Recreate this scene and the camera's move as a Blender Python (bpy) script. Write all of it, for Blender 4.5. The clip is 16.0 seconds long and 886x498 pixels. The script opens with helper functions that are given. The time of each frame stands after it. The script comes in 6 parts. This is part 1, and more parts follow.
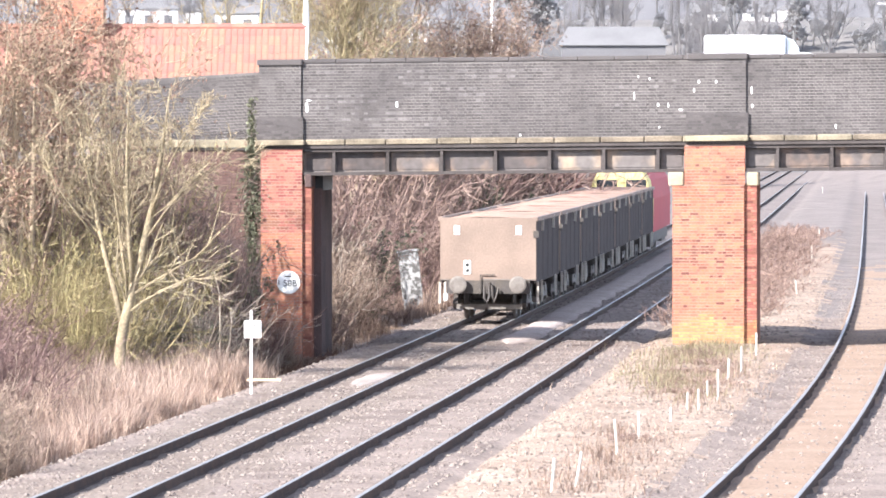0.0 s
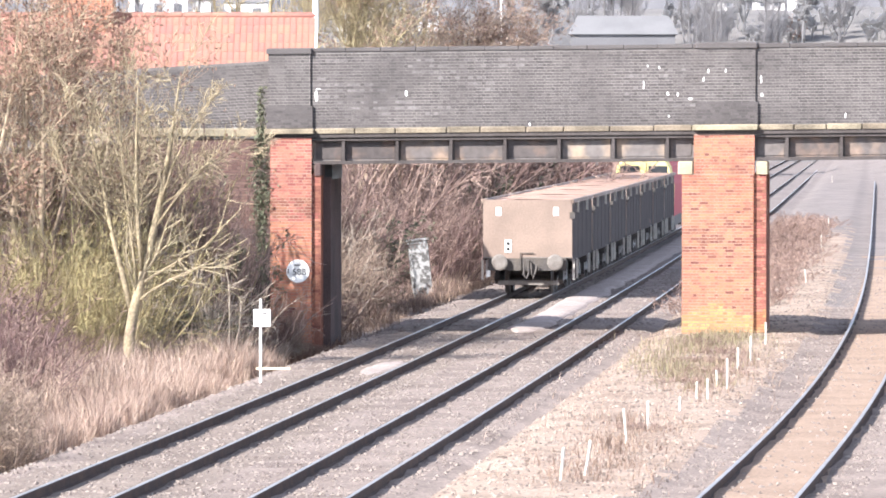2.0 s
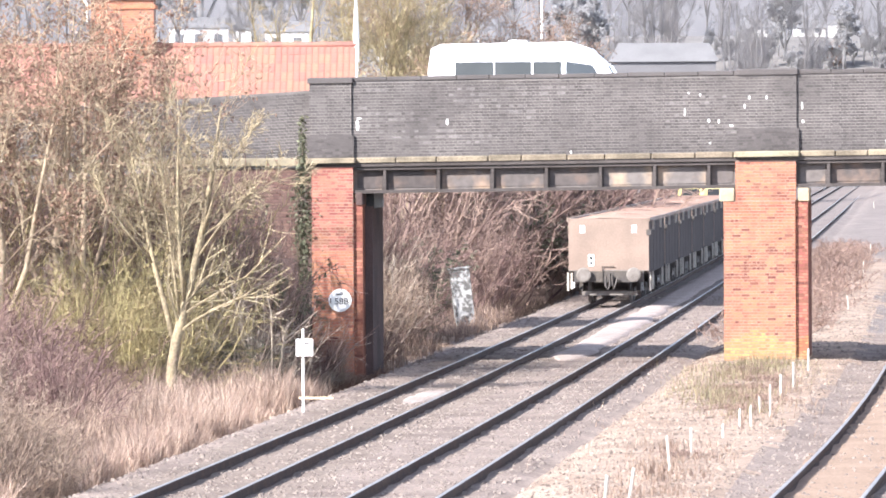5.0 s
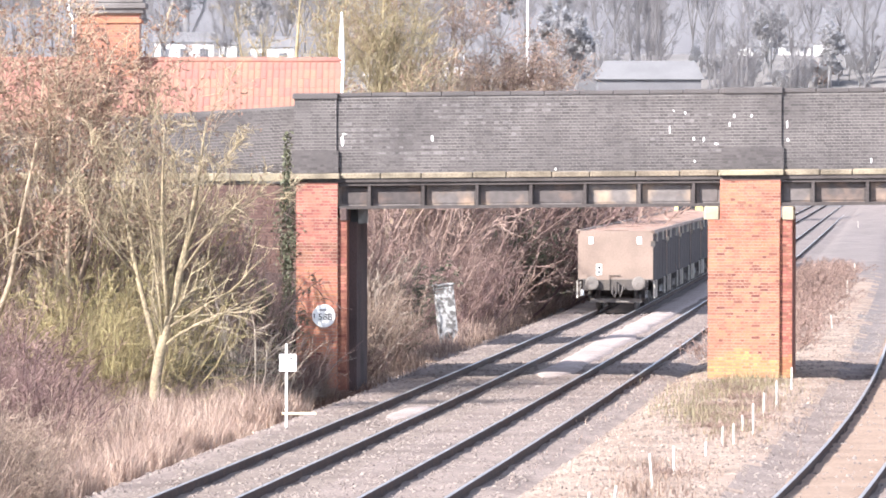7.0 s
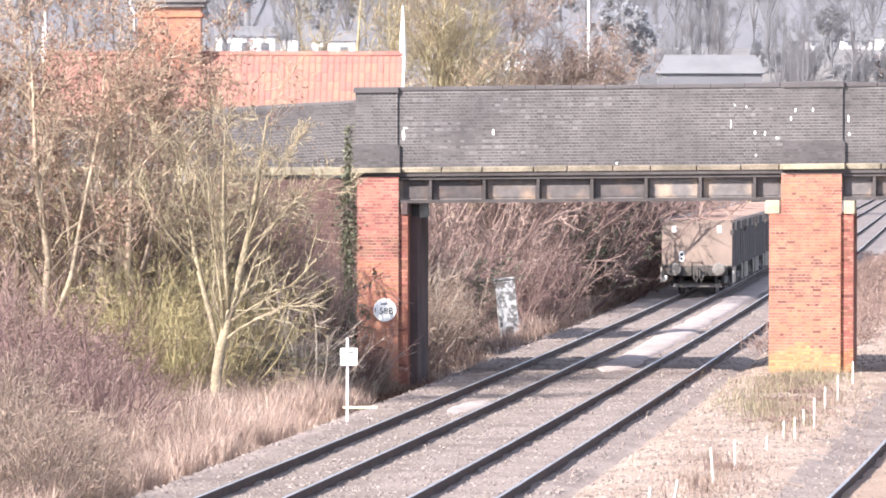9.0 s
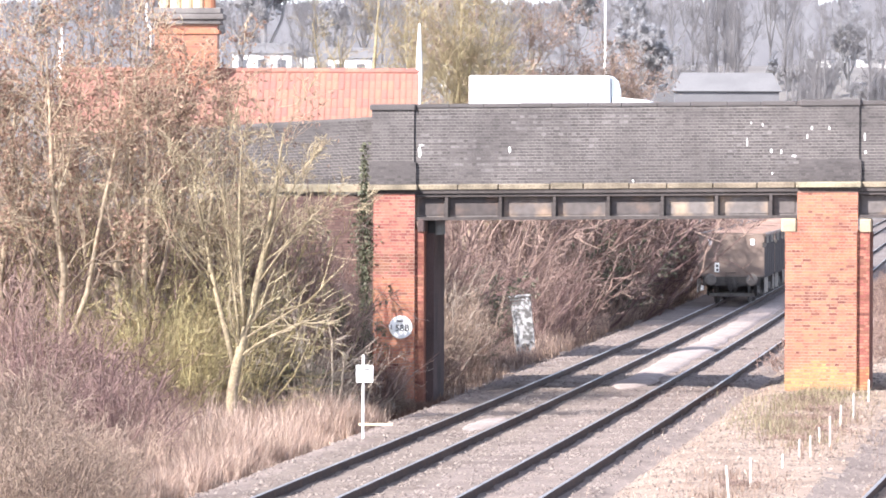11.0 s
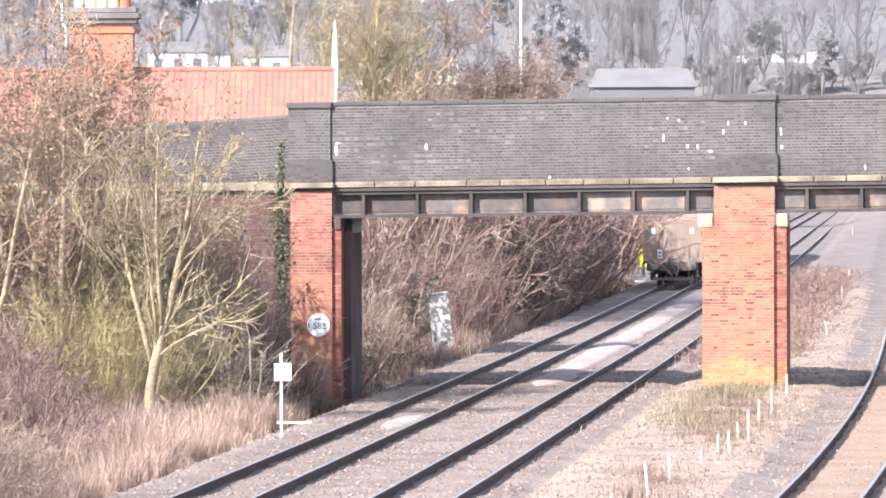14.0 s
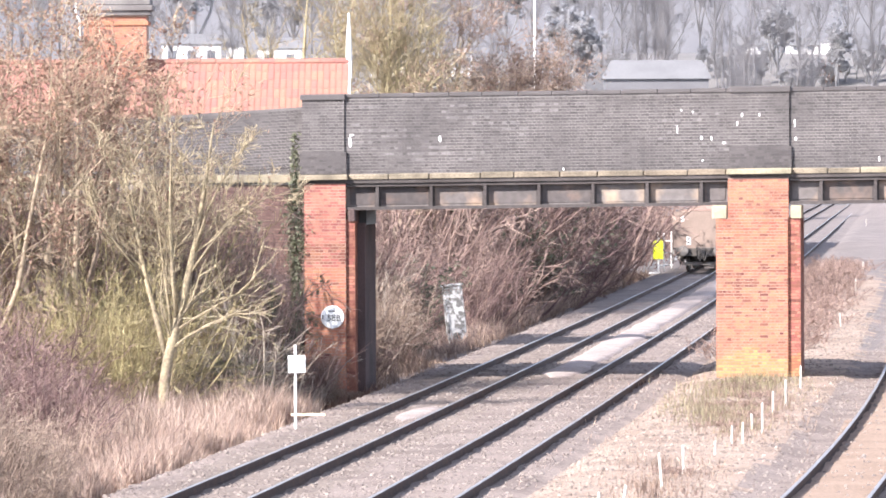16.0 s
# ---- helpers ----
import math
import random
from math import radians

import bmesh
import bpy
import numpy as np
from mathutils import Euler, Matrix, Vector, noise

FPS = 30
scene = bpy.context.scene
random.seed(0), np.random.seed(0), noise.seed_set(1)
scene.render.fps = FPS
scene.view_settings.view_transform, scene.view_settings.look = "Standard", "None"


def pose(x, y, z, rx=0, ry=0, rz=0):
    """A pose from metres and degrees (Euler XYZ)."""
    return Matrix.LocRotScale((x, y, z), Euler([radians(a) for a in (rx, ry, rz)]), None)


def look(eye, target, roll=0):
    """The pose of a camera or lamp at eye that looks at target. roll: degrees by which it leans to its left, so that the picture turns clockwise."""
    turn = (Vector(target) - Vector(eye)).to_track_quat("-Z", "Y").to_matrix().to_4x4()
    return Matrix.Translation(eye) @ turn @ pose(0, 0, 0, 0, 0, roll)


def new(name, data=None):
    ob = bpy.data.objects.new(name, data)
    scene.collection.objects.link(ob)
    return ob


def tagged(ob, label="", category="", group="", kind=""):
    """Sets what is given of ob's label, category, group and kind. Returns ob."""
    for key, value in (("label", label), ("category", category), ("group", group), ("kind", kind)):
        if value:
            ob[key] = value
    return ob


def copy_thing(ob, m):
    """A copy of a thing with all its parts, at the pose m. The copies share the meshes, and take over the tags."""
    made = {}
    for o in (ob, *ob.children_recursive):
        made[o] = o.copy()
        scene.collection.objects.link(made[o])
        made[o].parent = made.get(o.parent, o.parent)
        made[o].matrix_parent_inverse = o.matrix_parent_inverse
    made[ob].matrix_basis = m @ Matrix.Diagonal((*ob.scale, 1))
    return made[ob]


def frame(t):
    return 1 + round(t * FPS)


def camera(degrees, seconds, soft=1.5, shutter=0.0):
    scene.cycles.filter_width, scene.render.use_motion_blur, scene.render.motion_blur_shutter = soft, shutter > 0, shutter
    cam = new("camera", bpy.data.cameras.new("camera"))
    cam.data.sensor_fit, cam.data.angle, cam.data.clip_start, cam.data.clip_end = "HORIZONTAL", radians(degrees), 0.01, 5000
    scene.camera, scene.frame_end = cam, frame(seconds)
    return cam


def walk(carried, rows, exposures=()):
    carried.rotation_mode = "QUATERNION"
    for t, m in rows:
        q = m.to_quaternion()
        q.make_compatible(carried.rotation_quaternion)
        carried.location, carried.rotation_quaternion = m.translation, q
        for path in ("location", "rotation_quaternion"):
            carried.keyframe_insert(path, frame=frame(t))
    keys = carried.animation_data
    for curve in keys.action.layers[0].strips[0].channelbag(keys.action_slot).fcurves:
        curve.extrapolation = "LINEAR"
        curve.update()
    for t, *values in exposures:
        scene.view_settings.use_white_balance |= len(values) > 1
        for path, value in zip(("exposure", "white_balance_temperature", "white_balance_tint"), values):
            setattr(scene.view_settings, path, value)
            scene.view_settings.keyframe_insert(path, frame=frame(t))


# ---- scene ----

# ---- camera: hand-held long lens on a footbridge up the line ----
EYE = (0.0, 0.0, 5.7)
cam = camera(8.153, 16.0, soft=1.8)


def aim(left, up, roll):
    a, b = radians(left), radians(up)
    d = Vector((-math.sin(a) * math.cos(b), math.cos(a) * math.cos(b), math.sin(b)))
    return look(EYE, Vector(EYE) + d * 100, roll)


walk(cam, [(t, aim(a, b, r)) for t, a, b, r in (
    (0.0, -0.0000, -1.1772, -0.000),
    (0.5, -0.1147, -1.2268, 0.063),
    (1.0, -0.2328, -1.2618, 0.094),
    (1.5, -0.1636, -1.2912, 0.170),
    (2.0, 0.0863, -1.2796, 0.048),
    (2.5, 0.0001, -1.1184, -0.004),
    (3.0, 0.2458, -1.0340, -0.048),
    (3.2, 0.3962, -1.0854, -0.072),
    (5.3, 0.4224, -0.9817, -0.368),
    (5.5, 0.0372, -0.9652, -0.225),
    (6.0, 0.0634, -1.0079, 0.045),
    (6.5, 0.2279, -1.0385, 0.165),
    (7.0, 0.3257, -0.8658, 0.075),
    (7.5, 0.5917, -0.8850, -0.129),
    (8.0, 0.6781, -1.0637, -0.204),
    (8.5, 0.8675, -0.9252, -0.169),
    (9.0, 0.8882, -0.9215, 0.081),
    (9.2, 0.8504, -0.9793, 0.108),
    (11.3, 1.0476, -0.7506, 0.223),
    (11.5, 1.0008, -0.7778, 0.189),
    (12.0, 0.6004, -0.7325, 0.070),
    (12.5, 0.4293, -0.7210, -0.024),
    (13.0, 0.4445, -0.6890, -0.170),
    (13.5, 0.2023, -0.4487, -0.162),
    (14.0, 0.2735, -0.7869, -0.191),
    (14.5, 0.3521, -1.0246, -0.167),
    (15.0, 0.1207, -0.9880, -0.022),
    (15.5, 0.3056, -0.8932, 0.046),
    (16.0, 0.4019, -0.8612, -0.229),
)], exposures=((0.0, 1.94, 6200, 12), (2.0, 1.87, 6200, 12), (3.2, 1.86, 6200, 12), (5.5, 1.91, 6220, 13), (9.0, 1.86, 6240, 15), (16.0, 1.88, 6220, 15)))

# ---- light: low winter sun from behind on the left, pale hazy sky ----
SUN = Vector((-0.63, -0.575, 0.52)).normalized()
world = bpy.data.worlds.new("hazy_winter_sky")
scene.world = world
world.use_nodes = True
wn, wl = world.node_tree.nodes, world.node_tree.links
sky = wn.new("ShaderNodeTexSky")
sky.sky_type = "NISHITA"
sky.sun_disc = False
sky.sun_elevation = math.asin(SUN.z)
sky.sun_rotation = math.atan2(SUN.x, SUN.y)
sky.air_density, sky.dust_density, sky.ozone_density = 0.6, 0.3, 2.0
pale = wn.new("ShaderNodeHueSaturation")
pale.inputs["Saturation"].default_value = 0.5
wl.new(sky.outputs[0], pale.inputs["Color"])
wl.new(pale.outputs[0], wn["Background"].inputs[0])
wn["Background"].inputs[1].default_value = 0.15
sun = new("sun", bpy.data.lights.new("sun", "SUN"))
sun.data.energy, sun.data.angle, sun.data.color = 3.95, radians(0.6), (1.0, 0.945, 0.88)
sun.matrix_world = look(SUN * 200, (0, 0, 0))


# ---- materials ----
def mat(name, base, other=None, scale=3.0, rough=0.85, metal=0.0, bump=0.2, fine=40.0, grain=0.25, rnd="", spread=0.3, split=(0.4, 0.65), alpha=None):
    """Two-scale noise paint: base and other in patches, fine grain on top, relief. rnd: 'object' or 'island' value shifts."""
    m = bpy.data.materials.new(name)
    m.use_nodes = True
    nt = m.node_tree
    n, l = nt.nodes, nt.links
    b = n["Principled BSDF"]
    b.inputs["Roughness"].default_value, b.inputs["Metallic"].default_value = rough, metal
    if rough >= 0.85:
        b.inputs["Specular IOR Level"].default_value = 0.08
    co = n.new("ShaderNodeTexCoord")
    big, small = n.new("ShaderNodeTexNoise"), n.new("ShaderNodeTexNoise")
    big.inputs["Scale"].default_value, small.inputs["Scale"].default_value = scale, fine
    big.inputs["Detail"].default_value, small.inputs["Detail"].default_value = 5, 3
    l.new(co.outputs["Object"], big.inputs[0])
    l.new(co.outputs["Object"], small.inputs[0])
    ramp = n.new("ShaderNodeValToRGB")
    ramp.color_ramp.elements[0].position, ramp.color_ramp.elements[1].position = split
    ramp.color_ramp.elements[0].color = (*base, 1)
    ramp.color_ramp.elements[1].color = (*(other or [c * 0.75 for c in base]), 1)
    l.new(big.outputs[0], ramp.inputs[0])
    hsv = n.new("ShaderNodeHueSaturation")
    l.new(ramp.outputs[0], hsv.inputs["Color"])
    mr = n.new("ShaderNodeMapRange")
    mr.inputs[1].default_value, mr.inputs[2].default_value = 0.25, 0.75
    mr.inputs[3].default_value, mr.inputs[4].default_value = 1 - grain, 1 + grain
    l.new(small.outputs[0], mr.inputs[0])
    last = mr.outputs[0]
    if rnd:
        src = n.new("ShaderNodeObjectInfo").outputs["Random"] if rnd == "object" else n.new("ShaderNodeNewGeometry").outputs["Random Per Island"]
        m2 = n.new("ShaderNodeMapRange")
        m2.inputs[3].default_value, m2.inputs[4].default_value = 1 - spread, 1 + spread
        l.new(src, m2.inputs[0])
        mul = n.new("ShaderNodeMath")
        mul.operation = "MULTIPLY"
        l.new(last, mul.inputs[0])
        l.new(m2.outputs[0], mul.inputs[1])
        last = mul.outputs[0]
        m3 = n.new("ShaderNodeMapRange")
        m3.inputs[3].default_value, m3.inputs[4].default_value = 0.488, 0.512
        l.new(src, m3.inputs[0])
        l.new(m3.outputs[0], hsv.inputs["Hue"])
    l.new(last, hsv.inputs["Value"])
    l.new(hsv.outputs[0], b.inputs["Base Color"])
    if bump:
        bp = n.new("ShaderNodeBump")
        bp.inputs["Strength"].default_value, bp.inputs["Distance"].default_value = bump, 0.02
        l.new(small.outputs[0], bp.inputs["Height"])
        l.new(bp.outputs[0], b.inputs["Normal"])
    return m


M_BALLAST = mat("grey_ballast", (0.251, 0.205, 0.179), (0.180, 0.144, 0.126), 0.6, 0.95, 0, 0.7, 14, 0.42)
M_BALLAST_BROWN = mat("brown_stained_ballast", (0.308, 0.227, 0.173), (0.253, 0.184, 0.140), 0.5, 0.95, 0, 0.6, 14, 0.35)
# Darker far ballast: hazy shade beyond the bridge is put into the colour.
M_BALLAST_SHADED = mat("shade_darkened_ballast", (0.215, 0.185, 0.172), (0.16, 0.138, 0.128), 0.4, 0.95, 0, 0.6, 12, 0.35)
M_BALLAST_GRIMY = mat("brown_grimy_ballast", (0.225, 0.184, 0.156), (0.170, 0.136, 0.116), 0.6, 0.95, 0, 0.7, 14, 0.42)
M_BALLAST_PALE = mat("pale_fresh_ballast", (0.387, 0.324, 0.293), (0.297, 0.248, 0.225), 0.8, 0.95, 0, 0.8, 14, 0.35)
M_STONE = mat("ballast_stone", (0.212, 0.178, 0.157), (0.157, 0.130, 0.115), 2.0, 0.95, 0, 0.3, 30, 0.15, "island", 0.25)
M_STONE_PALE = mat("pale_bank_stone", (0.242, 0.199, 0.168), (0.168, 0.136, 0.113), 2.0, 0.9, 0, 0.3, 30, 0.15, "island", 0.4)
M_STAKE = mat("weathered_pale_stake", (0.52, 0.48, 0.42), (0.42, 0.38, 0.33), 3.0, 0.9, 0, 0.1, 40, 0.2)
M_DIRT = mat("dry_sandy_ground", (0.339, 0.261, 0.208), (0.239, 0.181, 0.142), 0.5, 0.95, 0, 0.7, 11, 0.4)
M_FIELD = mat("rough_winter_grassland", (0.165, 0.155, 0.147), (0.20, 0.187, 0.176), 0.15, 0.95, 0, 0.6, 5, 0.3)
M_VERGE = mat("verge_soil_and_litter", (0.30, 0.22, 0.16), (0.18, 0.13, 0.09), 0.8, 0.95, 0, 0.8, 9, 0.5)
M_RAIL = mat("rusty_rail_web", (0.07, 0.052, 0.046), (0.10, 0.068, 0.054), 2.0, 0.85, 0.0, 0.2, 30, 0.3)
M_RAILTOP = mat("polished_rail_head", (0.36, 0.35, 0.34), (0.30, 0.29, 0.28), 1.0, 0.55, 0.8, 0.0, 30, 0.1)
M_BRICK = mat("orange_red_brick", (0.365, 0.158, 0.10), (0.30, 0.125, 0.08), 0.9, 0.9, 0, 0.3, 45, 0.2, "island", 0.09)
M_BRICK_BLUE_ONE = mat("blue_grey_engineering_brick_single", (0.085, 0.074, 0.071), (0.06, 0.052, 0.05), 0.5, 0.75, 0, 0.25, 40, 0.2, "object", 0.3)
M_BRICK_OLD_ONE = mat("pinkish_red_brick_single", (0.33, 0.132, 0.102), (0.25, 0.10, 0.08), 1.2, 0.9, 0, 0.3, 45, 0.25, "object", 0.25)
M_BRICK_SOOT_ONE = mat("sooty_red_brick_single", (0.185, 0.085, 0.064), (0.225, 0.096, 0.068), 1.5, 0.9, 0, 0.3, 45, 0.25, "object", 0.25)
M_BRICK_DAMP_ONE = mat("yellow_stained_brick_single", (0.38, 0.225, 0.10), (0.34, 0.165, 0.085), 1.5, 0.9, 0, 0.3, 45, 0.2, "object", 0.18)
M_BRICK_ONE = mat("orange_red_brick_single", (0.365, 0.158, 0.10), (0.30, 0.125, 0.08), 0.9, 0.9, 0, 0.3, 45, 0.2, "object", 0.09)
M_BRICK_OLD = mat("pinkish_red_brick", (0.33, 0.132, 0.102), (0.25, 0.10, 0.08), 1.2, 0.9, 0, 0.3, 45, 0.25, "island", 0.25)
M_BRICK_SOOT = mat("sooty_red_brick", (0.185, 0.085, 0.064), (0.225, 0.096, 0.068), 1.5, 0.9, 0, 0.3, 45, 0.25, "island", 0.25)
# Very dark brick: soot, and painted-in shade for the abutment's inner face.
M_WALL_DARK = mat("soot_and_shade_brick", (0.10, 0.07, 0.065), (0.065, 0.05, 0.048), 0.8, 0.95, 0, 0.3, 30, 0.3)
M_BRICK_DAMP = mat("yellow_stained_brick", (0.38, 0.225, 0.10), (0.34, 0.165, 0.085), 1.5, 0.9, 0, 0.3, 45, 0.2, "island", 0.18)
M_BLUE = mat("blue_grey_engineering_brick", (0.085, 0.074, 0.071), (0.06, 0.052, 0.05), 0.5, 0.75, 0, 0.25, 40, 0.2, "island", 0.3)
M_BLUE_PALE = mat("lime_bloomed_blue_brick", (0.165, 0.15, 0.147), (0.115, 0.105, 0.104), 0.5, 0.85, 0, 0.25, 40, 0.2, "island", 0.25)
M_MORTAR = mat("lime_mortar", (0.33, 0.225, 0.175), (0.25, 0.165, 0.13), 2.0, 0.95, 0, 0.3, 40, 0.2)
M_MORTAR_DARK = mat("sooty_mortar", (0.20, 0.183, 0.172), (0.105, 0.096, 0.092), 0.7, 0.95, 0, 0.3, 40, 0.3)
M_CORNICE = mat("weathered_sandstone", (0.255, 0.215, 0.155), (0.15, 0.128, 0.095), 1.6, 0.9, 0, 0.3, 30, 0.3, "object", 0.2)
M_PAD = mat("cream_padstone", (0.38, 0.315, 0.215), (0.29, 0.24, 0.17), 2.0, 0.9, 0, 0.3, 30, 0.2)
M_STEEL = mat("sooty_painted_ironwork", (0.085, 0.074, 0.07), (0.058, 0.05, 0.047), 0.9, 0.85, 0, 0.2, 25, 0.3)
M_PANEL = mat("weathered_grey_web_plate", (0.125, 0.11, 0.104), (0.27, 0.195, 0.145), 1.3, 0.85, 0, 0.2, 6, 0.2, "object", 0.35, split=(0.46, 0.66))
M_ASPHALT = mat("asphalt", (0.06, 0.06, 0.06), (0.045, 0.045, 0.045), 1.0, 0.9, 0, 0.3, 60, 0.3)
M_CONC = mat("concrete", (0.42, 0.40, 0.37), (0.32, 0.30, 0.28), 1.5, 0.9, 0, 0.2, 30, 0.2)
M_WHITE = mat("white_paint", (0.80, 0.79, 0.76), (0.70, 0.69, 0.66), 2.0, 0.6, 0, 0.05, 30, 0.06)
M_VANWHITE = mat("glossy_white_vehicle_paint", (0.82, 0.82, 0.82), (0.78, 0.78, 0.78), 1.0, 0.25, 0, 0.0, 30, 0.03)
M_GLASS = mat("dark_tinted_glass", (0.03, 0.035, 0.04), (0.04, 0.045, 0.05), 1.0, 0.1, 0, 0.0, 30, 0.05)
# Far window glass, lighter than M_GLASS: distance haze mixed into its colour.
M_PALEGLASS = mat("haze_paled_window", (0.12, 0.125, 0.135), (0.09, 0.095, 0.105), 1.0, 0.5, 0, 0.0, 30, 0.05)
# Darker lower wing bricks: shade behind the twigs is put into the colour.
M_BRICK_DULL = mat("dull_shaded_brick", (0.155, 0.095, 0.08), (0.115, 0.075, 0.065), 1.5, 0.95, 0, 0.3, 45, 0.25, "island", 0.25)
M_RUBBER = mat("black_rubber", (0.02, 0.02, 0.02), None, 3.0, 0.8)
M_BLACK = mat("black_paint", (0.025, 0.025, 0.025), None, 3.0, 0.6)
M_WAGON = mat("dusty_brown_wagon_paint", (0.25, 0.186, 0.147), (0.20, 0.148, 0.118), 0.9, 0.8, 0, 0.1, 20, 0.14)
# Wagon side colour is darkened to carry the shade away from the sun.
M_WAGSIDE = mat("shade_dark_wagon_side", (0.078, 0.066, 0.063), (0.06, 0.052, 0.052), 0.8, 0.9, 0, 0.1, 20, 0.2)
M_WAGTOP = mat("rust_dusted_load", (0.40, 0.265, 0.205), (0.31, 0.20, 0.155), 0.7, 0.9, 0, 0.6, 9, 0.3)
M_BOGIE = mat("oily_bogie_iron", (0.07, 0.062, 0.058), (0.10, 0.085, 0.07), 2.0, 0.7, 0.2, 0.2, 20, 0.3)
M_BUFFER = mat("worn_buffer_steel", (0.20, 0.18, 0.16), (0.14, 0.122, 0.108), 4.0, 0.7, 0.2, 0.1, 30, 0.2)
# Warning yellow with the distance haze already washed into the paint colour.
M_YELLOW = mat("haze_paled_yellow_paint", (0.72, 0.62, 0.26), (0.64, 0.55, 0.24), 1.0, 0.7, 0, 0.0, 30, 0.06)
M_HIVIS = mat("fluorescent_yellow_board", (0.80, 0.86, 0.02), (0.74, 0.80, 0.02), 1.0, 0.6, 0, 0.0, 30, 0.05)
M_RED = mat("red_locomotive_paint", (0.40, 0.025, 0.035), (0.34, 0.025, 0.035), 1.0, 0.75, 0, 0.0, 30, 0.1)
M_TILE = mat("orange_clay_tile", (0.318, 0.16, 0.122), (0.262, 0.132, 0.101), 0.6, 0.85, 0, 0.2, 20, 0.13, "object", 0.03)
M_CREAM = mat("cream_clay_pot", (0.62, 0.52, 0.36), (0.5, 0.4, 0.28), 3.0, 0.85, 0, 0.1, 30, 0.15)
M_SLATE = mat("pale_slate_roof", (0.175, 0.172, 0.174), (0.15, 0.148, 0.15), 0.4, 0.95, 0, 0.1, 8, 0.1)
M_BOARD = mat("grey_weatherboard", (0.145, 0.142, 0.147), (0.125, 0.122, 0.127), 0.4, 0.95, 0, 0.1, 8, 0.1)
M_RENDER = mat("whitewashed_render", (0.60, 0.58, 0.56), (0.54, 0.52, 0.50), 0.5, 0.9, 0, 0.1, 8, 0.1)


# ---- mesh builder ----
class Shape:
    """Collects vertices and faces of one mesh."""

    def __init__(self):
        self.v, self.f, self.k = [], [], []

    def add(self, vs, fs, k=0):
        o = len(self.v)
        self.v.extend(vs)
        self.f.extend([[i + o for i in f] for f in fs])
        self.k.extend([k] * len(fs))
        return self

    def box(self, x0, x1, y0, y1, z0, z1, k=0, bev=0.0, lift=None):
        """An axis-aligned box, its vertical and top edges chamfered by bev. lift(x) raises points with x."""
        if bev <= 0:
            vs = [(x, y, z) for z in (z0, z1) for x, y in ((x0, y0), (x1, y0), (x1, y1), (x0, y1))]
            fs = [(3, 2, 1, 0), (4, 5, 6, 7), (0, 1, 5, 4), (1, 2, 6, 5), (2, 3, 7, 6), (3, 0, 4, 7)]
        else:
            c = bev
            ring = [(x0 + c, y0), (x1 - c, y0), (x1, y0 + c), (x1, y1 - c), (x1 - c, y1), (x0 + c, y1), (x0, y1 - c), (x0, y0 + c)]
            top = [(x0 + c, y0 + c), (x1 - c, y0 + c), (x1 - c, y0 + c), (x1 - c, y1 - c), (x1 - c, y1 - c), (x0 + c, y1 - c), (x0 + c, y1 - c), (x0 + c, y0 + c)]
            vs = [(x, y, z0) for x, y in ring] + [(x, y, z1 - c) for x, y in ring] + [(x, y, z1) for x, y in top]
            fs = [tuple(range(7, -1, -1)), tuple(range(16, 24))]
            for r in (0, 8):
                fs += [(r + i, r + (i + 1) % 8, r + 8 + (i + 1) % 8, r + 8 + i) for i in range(8)]
        if lift:
            vs = [(x, y, z + lift(x)) for x, y, z in vs]
        return self.add(vs, fs, k)

    def tube(self, pts, radii, sides=8, k=0, caps=True):
        """A tapered tube through pts."""
        vs, fs = [], []
        pts = [Vector(p) for p in pts]
        for i, p in enumerate(pts):
            d = (pts[min(i + 1, len(pts) - 1)] - pts[max(i - 1, 0)]).normalized()
            a = d.cross(Vector((0.31, 0.95, 0.05)) if abs(d.y) < 0.9 else Vector((1, 0, 0))).normalized()
            b = d.cross(a)
            vs += [tuple(p + (a * math.cos(2 * math.pi * j / sides) + b * math.sin(2 * math.pi * j / sides)) * radii[i]) for j in range(sides)]
        for i in range(len(pts) - 1):
            fs += [(i * sides + j, i * sides + (j + 1) % sides, (i + 1) * sides + (j + 1) % sides, (i + 1) * sides + j) for j in range(sides)]
        if caps:
            fs += [tuple(range(sides - 1, -1, -1)), tuple(range((len(pts) - 1) * sides, len(pts) * sides))]
        return self.add(vs, fs, k)

    def extrude(self, outline, x0, x1, k=0):
        """An outline in (y, z) drawn along x."""
        n = len(outline)
        vs = [(x0, y, z) for y, z in outline] + [(x1, y, z) for y, z in outline]
        fs = [tuple(range(n - 1, -1, -1)), tuple(range(n, 2 * n))] + [(i, (i + 1) % n, n + (i + 1) % n, n + i) for i in range(n)]
        return self.add(vs, fs, k)

    def ob(self, name, mats, parent=None, label="", m=None, smooth=False):
        me = bpy.data.meshes.new(name)
        me.from_pydata(self.v, [], self.f)
        for q in mats if isinstance(mats, (list, tuple)) else [mats]:
            me.materials.append(q)
        if any(self.k):
            me.polygons.foreach_set("material_index", self.k)
        bm = bmesh.new()
        bm.from_mesh(me)
        bmesh.ops.recalc_face_normals(bm, faces=bm.faces)
        bm.to_mesh(me)
        bm.free()
        if smooth:
            me.polygons.foreach_set("use_smooth", [True] * len(me.polygons))
        o = new(name, me)
        if parent:
            o.parent = parent
        if m is not None:
            o.matrix_basis = m
        if label:
            o["label"] = label
        return o


def thing(name, label, category, group="", kind="", m=None):
    o = tagged(new(name), label, category, group, kind)
    o.empty_display_size = 0.2
    if m is not None:
        o.matrix_basis = m
    return o


# ---- the lines of the tracks ----
STEP = 0.5
